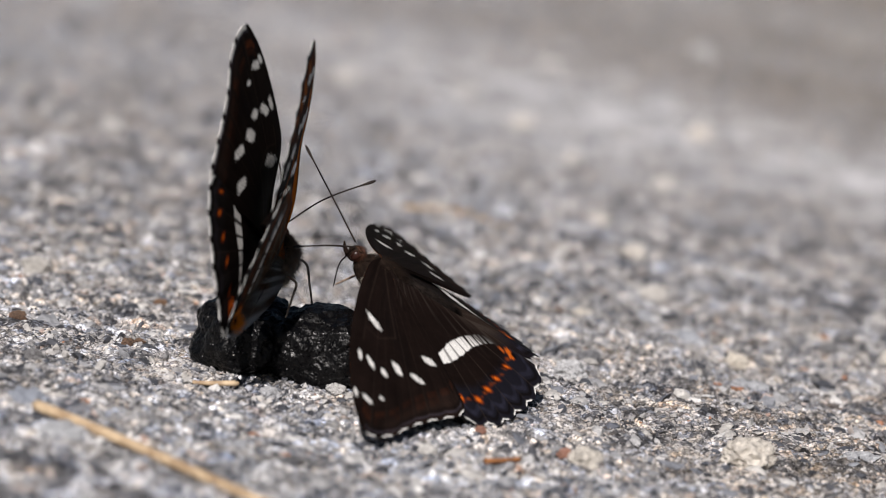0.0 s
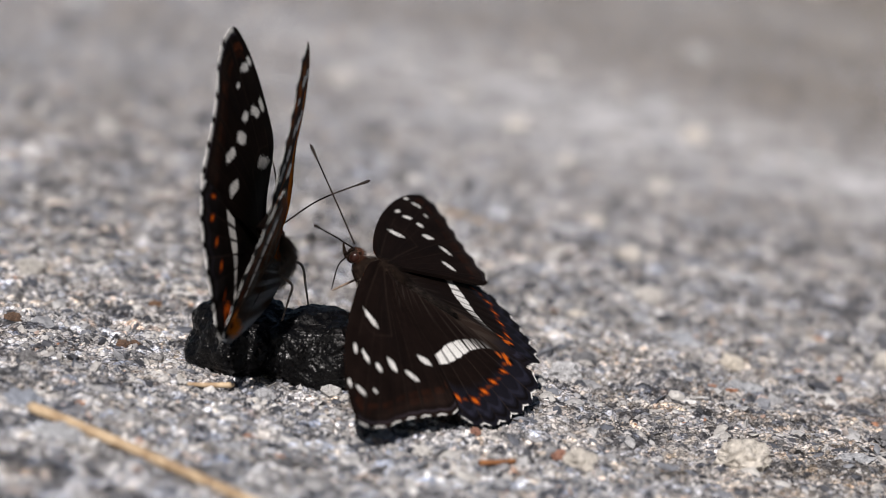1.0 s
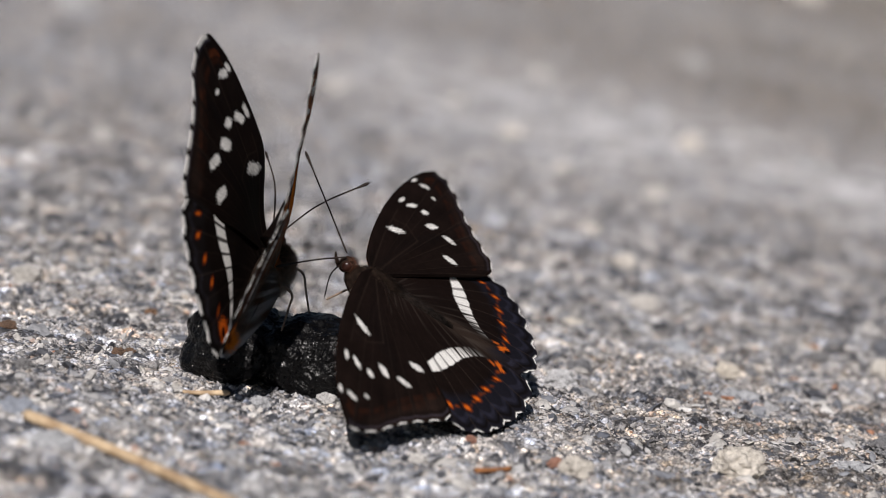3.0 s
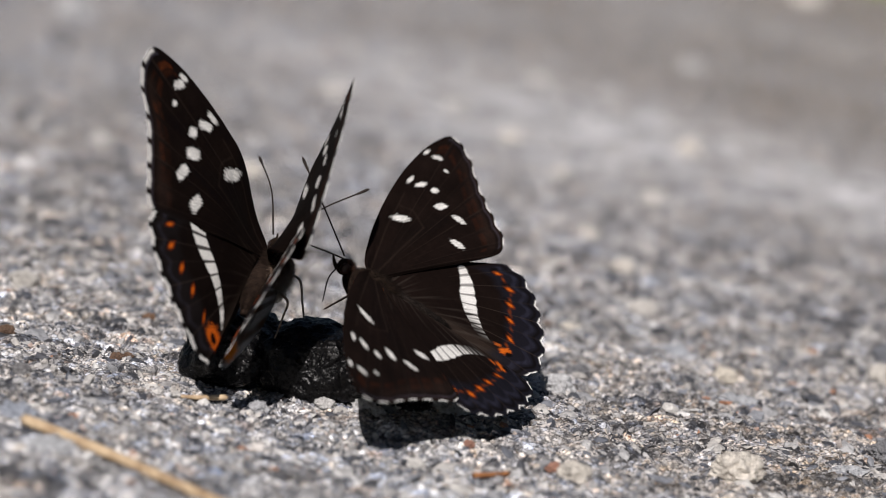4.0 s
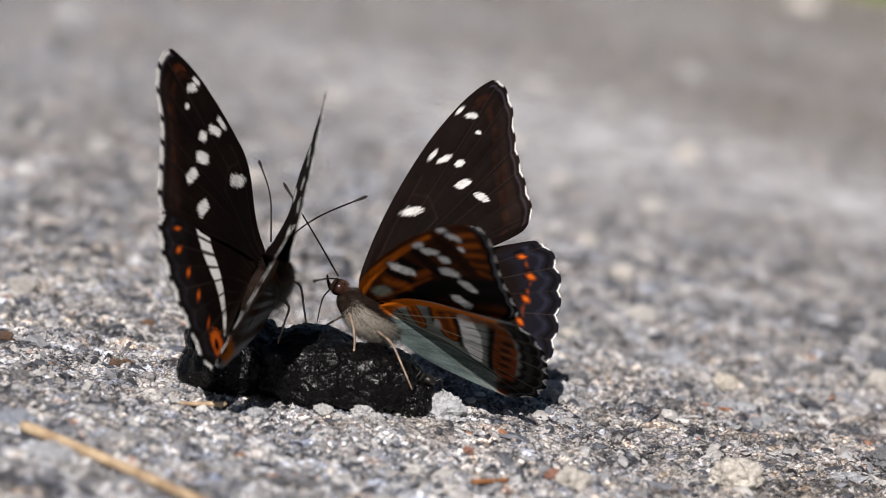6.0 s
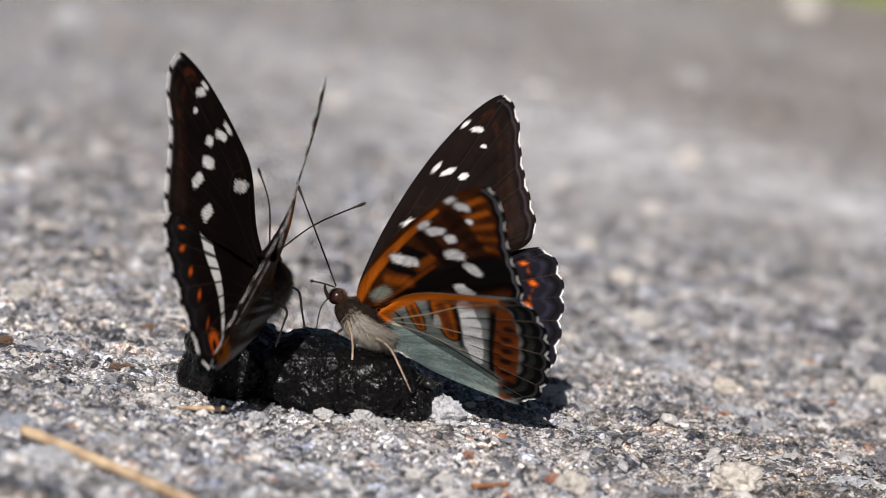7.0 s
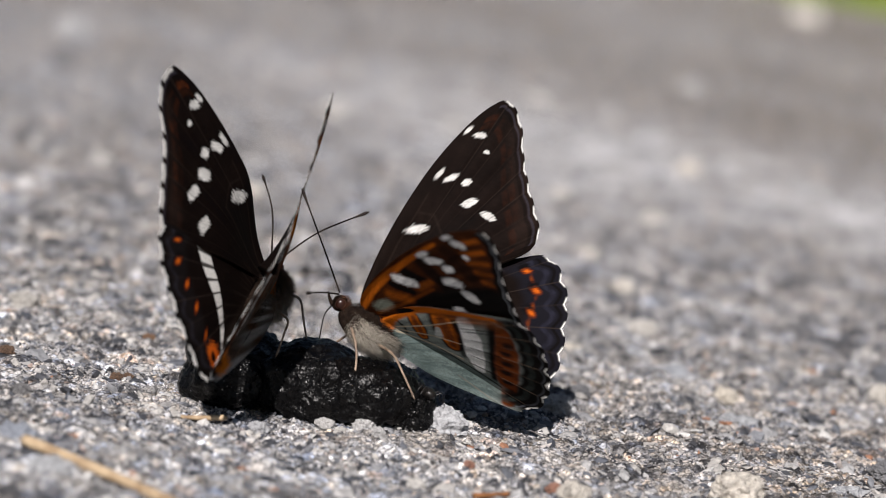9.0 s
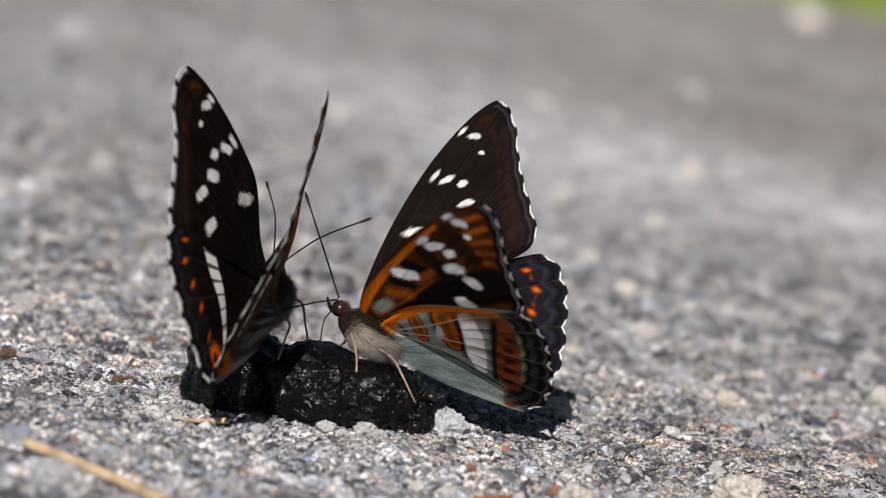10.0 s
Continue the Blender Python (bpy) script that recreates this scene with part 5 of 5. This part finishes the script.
    walk(near_wings["forewing", -1], [
        (0, flap(-1, -11.3, -3.1)), (0.5, flap(-1, -4.0, -1.6)), (1, flap(-1, -13.5, -2.1)), (1.5, flap(-1, -13.7, -2.8)),
        (2, flap(-1, -14.2, -2.9)), (2.5, flap(-1, -14.6, -3.0)), (2.7, flap(-1, -10.7, -2.8)), (3.8, flap(-1, -18.8, -1.1)),
        (4, flap(-1, -11.3, -3.7)), (4.2, flap(-1, 12.7, -3.4)), (4.4, flap(-1, 30.9, -3.3)), (4.5, flap(-1, 32.8, -3.1)),
        (4.6, flap(-1, 35.7, -4.1)), (4.8, flap(-1, 26.4, -2.4)), (5, flap(-1, 11.1, -2.5)), (5.5, flap(-1, 11.5, -2.7)),
        (5.7, flap(-1, 20.1, -1.7)), (6.8, flap(-1, 43.0, -4.5)), (7, flap(-1, 40.7, -5.0)), (7.5, flap(-1, 37.2, -6.3)),
        (8, flap(-1, 39.8, -6.1)), (8.5, flap(-1, 39.0, -6.1)), (9, flap(-1, 31.7, -7.0)), (9.5, flap(-1, 39.0, -6.0)),
        (10, flap(-1, 40.0, -5.5)),
    ])
    walk(near_wings["hindwing", -1], [
        (0, flap(-1, -12.0, 0.0)), (0.5, flap(-1, -4.7, 0.0)), (1, flap(-1, -14.2, 0.0)), (1.5, flap(-1, -14.4, 0.0)),
        (2, flap(-1, -14.9, 0.0)), (2.5, flap(-1, -15.3, 0.0)), (2.7, flap(-1, -11.8, 0.0)), (3.8, flap(-1, -19.4, 0.0)),
        (4, flap(-1, -11.9, 0.0)), (4.2, flap(-1, 12.0, 0.0)), (4.4, flap(-1, 30.2, 0.0)), (4.5, flap(-1, 32.1, 0.0)),
        (4.6, flap(-1, 35.0, 0.0)), (4.8, flap(-1, 24.6, 0.0)), (5, flap(-1, 8.6, 0.0)), (5.5, flap(-1, 10.2, 0.0)),
        (5.7, flap(-1, 18.4, 0.0)), (6.8, flap(-1, 40.0, 0.0)), (7, flap(-1, 38.0, 0.0)), (7.5, flap(-1, 36.5, 0.0)),
        (8, flap(-1, 37.3, 0.0)), (8.5, flap(-1, 36.6, 0.0)), (9, flap(-1, 31.0, 0.0)), (9.5, flap(-1, 36.5, 0.0)),
        (10, flap(-1, 36.8, 0.0)),
    ])
    walk(far_fly, [
        (0, pose(-0.01688, 0.01359, 0.02308, 20.01, -1.77, -6.32)),
        (0.5, pose(-0.01684, 0.01357, 0.02314, 20.62, -2.04, -6.16)),
        (1, pose(-0.01677, 0.01353, 0.02307, 20.82, -2.24, -6.16)),
        (1.5, pose(-0.01675, 0.01352, 0.02320, 21.35, -2.23, -6.42)),
        (2, pose(-0.01658, 0.01349, 0.02325, 21.18, -2.23, -6.48)),
        (2.5, pose(-0.01617, 0.01345, 0.02323, 21.55, -2.02, -7.19)),
        (2.7, pose(-0.01595, 0.01344, 0.02337, 23.60, -2.03, -7.22)),
        (3.8, pose(-0.01580, 0.01331, 0.02320, 24.02, -0.29, -7.85)),
        (4, pose(-0.01576, 0.01329, 0.02322, 24.47, 1.06, -8.14)),
        (4.2, pose(-0.01563, 0.01326, 0.02313, 24.53, 2.26, -6.37)),
        (4.4, pose(-0.01516, 0.01328, 0.02336, 26.51, 5.86, -6.49)),
        (4.5, pose(-0.01528, 0.01331, 0.02351, 25.94, 6.20, -5.63)),
        (4.6, pose(-0.01543, 0.01330, 0.02346, 26.54, 7.11, -5.56)),
        (4.8, pose(-0.01520, 0.01327, 0.02349, 26.96, 4.97, -5.90)),
        (5, pose(-0.01536, 0.01322, 0.02335, 24.50, 2.23, -7.17)),
        (5.5, pose(-0.01579, 0.01313, 0.02307, 21.92, -1.20, -8.04)),
        (5.7, pose(-0.01573, 0.01313, 0.02315, 23.90, -1.90, -8.05)),
        (6.8, pose(-0.01616, 0.01299, 0.02292, 21.83, -3.08, -8.57)),
        (7, pose(-0.01603, 0.01296, 0.02283, 21.79, -3.22, -8.81)),
        (7.5, pose(-0.01551, 0.01292, 0.02279, 21.77, -3.51, -9.24)),
        (8, pose(-0.01600, 0.01289, 0.02291, 22.08, -3.23, -9.18)),
        (8.5, pose(-0.01619, 0.01286, 0.02300, 22.55, -3.27, -9.02)),
        (9, pose(-0.01596, 0.01286, 0.02311, 23.20, -3.03, -9.67)),
        (9.5, pose(-0.01598, 0.01284, 0.02301, 22.64, -3.07, -9.56)),
        (10, pose(-0.01590, 0.01283, 0.02295, 22.31, -3.07, -9.70)),
    ])
    walk(far_wings["forewing", 1], [
        (0, flap(1, 76.8, -8.3, -23.8)), (0.5, flap(1, 76.6, -7.9, -23.7)), (1, flap(1, 76.8, -7.8, -23.5)), (1.5, flap(1, 76.2, -7.2, -23.4)),
        (2, flap(1, 76.6, -6.9, -23.2)), (2.5, flap(1, 75.1, -6.9, -23.1)), (2.7, flap(1, 75.2, -5.5, -23.0)), (3.8, flap(1, 69.8, -6.0, -14.0)),
        (4, flap(1, 68.0, -4.7, -14.5)), (4.2, flap(1, 65.1, -3.6, -15.0)), (4.4, flap(1, 56.5, -1.4, -15.5)), (4.5, flap(1, 49.3, -1.2, -15.8)),
        (4.6, flap(1, 45.3, -0.9, -16.0)), (4.8, flap(1, 52.7, -3.8, -17.0)), (5, flap(1, 62.0, -4.6, -18.7)), (5.5, flap(1, 69.7, -5.1, -13.0)),
        (5.7, flap(1, 70.5, -5.8, -14.1)), (6.8, flap(1, 68.6, -6.7, -20.0)), (7, flap(1, 69.8, -7.2, -20.1)), (7.5, flap(1, 69.9, -7.2, -20.2)),
        (8, flap(1, 69.8, -7.5, -20.4)), (8.5, flap(1, 69.8, -7.3, -20.5)), (9, flap(1, 67.8, -7.5, -20.7)), (9.5, flap(1, 69.6, -7.7, -20.8)),
        (10, flap(1, 69.4, -7.6, -21.0)),
    ])
    walk(far_wings["hindwing", 1], [
        (0, flap(1, 75.9, 0.0, 5.3)), (0.5, flap(1, 75.7, 0.0, 5.3)), (1, flap(1, 75.8, 0.0, 5.3)), (1.5, flap(1, 75.2, 0.0, 5.3)),
        (2, flap(1, 75.6, 0.0, 5.3)), (2.5, flap(1, 74.1, 0.0, 5.3)), (2.7, flap(1, 74.1, 0.0, 5.3)), (3.8, flap(1, 67.6, 0.0, 6.0)),
        (4, flap(1, 67.5, 0.0, 7.5)), (4.2, flap(1, 66.4, 0.0, 9.0)), (4.4, flap(1, 59.6, 0.9, 9.3)), (4.5, flap(1, 52.1, 0.9, 9.3)),
        (4.6, flap(1, 48.3, 0.9, 9.3)), (4.8, flap(1, 55.0, 0.9, 8.5)), (5, flap(1, 61.4, 1.0, 7.0)), (5.5, flap(1, 66.0, 1.0, 5.4)),
        (5.7, flap(1, 67.2, 0.8, 5.3)), (6.8, flap(1, 67.7, 0.0, 5.0)), (7, flap(1, 68.8, 0.0, 5.0)), (7.5, flap(1, 68.9, 0.0, 5.0)),
        (8, flap(1, 68.9, 0.0, 5.0)), (8.5, flap(1, 69.0, 0.0, 5.0)), (9, flap(1, 66.9, 0.0, 5.0)), (9.5, flap(1, 68.8, 0.0, 5.0)),
        (10, flap(1, 68.6, 0.0, 5.0)),
    ])
    walk(far_wings["forewing", -1], [
        (0, flap(-1, 81.4, -4.2)), (0.5, flap(-1, 80.2, -3.7)), (1, flap(-1, 80.0, -3.7)), (1.5, flap(-1, 79.6, -3.5)),
        (2, flap(-1, 80.3, -3.7)), (2.5, flap(-1, 76.5, -3.1)), (2.7, flap(-1, 76.8, -1.5)), (3.8, flap(-1, 60.7, 0.1)),
        (4, flap(-1, 59.4, -0.5)), (4.2, flap(-1, 50.3, 0.4)), (4.4, flap(-1, 36.0, 0.7)), (4.5, flap(-1, 30.1, -0.4)),
        (4.6, flap(-1, 23.0, -1.8)), (4.8, flap(-1, 33.8, -0.5)), (5, flap(-1, 48.2, -1.1)), (5.5, flap(-1, 62.6, -1.6)),
        (5.7, flap(-1, 64.9, -0.1)), (6.8, flap(-1, 69.2, -1.3)), (7, flap(-1, 70.5, -1.9)), (7.5, flap(-1, 69.7, -1.5)),
        (8, flap(-1, 72.3, -2.1)), (8.5, flap(-1, 72.2, -2.4)), (9, flap(-1, 68.9, -2.4)), (9.5, flap(-1, 71.7, -2.4)),
        (10, flap(-1, 71.6, -2.4)),
    ])
    walk(far_wings["hindwing", -1], [
        (0, flap(-1, 82.4, 0.0)), (0.5, flap(-1, 81.2, 0.0)), (1, flap(-1, 81.1, 0.0)), (1.5, flap(-1, 80.6, 0.0)),
        (2, flap(-1, 81.3, 0.0)), (2.5, flap(-1, 77.5, 0.0)), (2.7, flap(-1, 77.8, 0.0)), (3.8, flap(-1, 62.4, 0.0)),
        (4, flap(-1, 61.2, 0.0)), (4.2, flap(-1, 51.7, 0.0)), (4.4, flap(-1, 37.1, 0.0)), (4.5, flap(-1, 30.5, 0.0)),
        (4.6, flap(-1, 22.6, 0.0)), (4.8, flap(-1, 34.6, 0.0)), (5, flap(-1, 49.5, 0.0)), (5.5, flap(-1, 63.6, 0.0)),
        (5.7, flap(-1, 65.9, 0.0)), (6.8, flap(-1, 70.2, 0.0)), (7, flap(-1, 71.5, 0.0)), (7.5, flap(-1, 70.7, 0.0)),
        (8, flap(-1, 73.3, 0.0)), (8.5, flap(-1, 73.3, 0.0)), (9, flap(-1, 69.9, 0.0)), (9.5, flap(-1, 72.7, 0.0)),
        (10, flap(-1, 72.6, 0.0)),
    ])
    walk(near_ant[0], [
        (0, pose(0.0010, 0.0042, 0.0000, -16.0, 13.5, -12.6)),
        (1, pose(0.0010, 0.0042, 0.0000, -11.7, 10.7, -9.5)),
        (2.5, pose(0.0010, 0.0042, 0.0000, -3.8, 8.2, -9.1)),
        (2.7, pose(0.0010, 0.0042, 0.0000, -10.0, 9.5, -8.3)),
        (3.8, pose(0.0010, 0.0042, 0.0000, -8.1, 8.7, -7.8)),
        (4.5, pose(0.0010, 0.0042, 0.0000, -9.8, 4.5, -0.4)),
        (5.5, pose(0.0010, 0.0042, 0.0000, -15.8, 9.9, -6.0)),
        (7.5, pose(0.0010, 0.0042, 0.0000, 0.2, -3.4, 4.0)),
        (9, pose(0.0010, 0.0042, 0.0000, -1.5, -1.0, 2.2)),
        (10, pose(0.0010, 0.0042, 0.0000, 1.8, -2.3, 1.8)),
    ])
    walk(near_ant[1], [
        (0, pose(-0.0010, 0.0042, -0.0001, -0.8, -9.2, -29.6)),
        (0.4, pose(-0.0010, 0.0042, -0.0001, 0.3, 20.0, -26.5)),
        (1, pose(-0.0010, 0.0042, -0.0001, 0.1, 9.8, -25.5)),
        (2.5, pose(-0.0010, 0.0042, -0.0001, 0.8, 15.5, -23.0)),
        (2.7, pose(-0.0010, 0.0042, -0.0001, -1.3, -29.0, -29.7)),
        (3.8, pose(-0.0010, 0.0042, -0.0001, -0.7, -2.3, -30.2)),
        (5.5, pose(-0.0010, 0.0042, -0.0001, -0.9, -3.3, -4.4)),
        (7.5, pose(-0.0010, 0.0042, -0.0001, -0.2, -0.7, 0.2)),
        (9, pose(-0.0010, 0.0042, -0.0001, -1.9, -7.0, -2.8)),
        (10, pose(-0.0010, 0.0042, -0.0001, -3.6, -20.5, -14.0)),
    ])
    walk(far_ant[0], [
        (0, pose(0.0009, 0.0042, 0.0002, 3.4, 1.5, -9.0)),
        (1, pose(0.0009, 0.0042, 0.0002, 3.3, 1.2, -8.3)),
        (2.5, pose(0.0009, 0.0042, 0.0002, 3.2, -0.0, -6.1)),
        (4, pose(0.0009, 0.0042, 0.0002, 2.1, -1.2, -2.2)),
        (4.6, pose(0.0009, 0.0042, 0.0002, 3.1, -5.3, 1.6)),
        (5.5, pose(0.0009, 0.0042, 0.0002, 2.4, 0.4, -5.4)),
        (7.5, pose(0.0009, 0.0042, 0.0002, 1.6, 1.1, -5.0)),
        (10, pose(0.0009, 0.0042, 0.0002, 0.6, 2.8, -5.6)),
    ])
    walk(far_ant[1], [
        (0, pose(-0.0009, 0.0042, 0.0002, -4.1, 4.2, -16.2)),
        (2.5, pose(-0.0009, 0.0042, 0.0002, -4.8, 2.7, -14.3)),
        (4, pose(-0.0009, 0.0042, 0.0002, -4.7, -0.1, -7.2)),
        (4.6, pose(-0.0009, 0.0042, 0.0002, -7.9, -3.3, -4.6)),
        (5.5, pose(-0.0009, 0.0042, 0.0002, -2.1, 2.9, -9.9)),
        (7.5, pose(-0.0009, 0.0042, 0.0002, -0.0, 4.5, -10.0)),
        (10, pose(-0.0009, 0.0042, 0.0002, -1.8, 3.9, -11.7)),
    ])


motions()
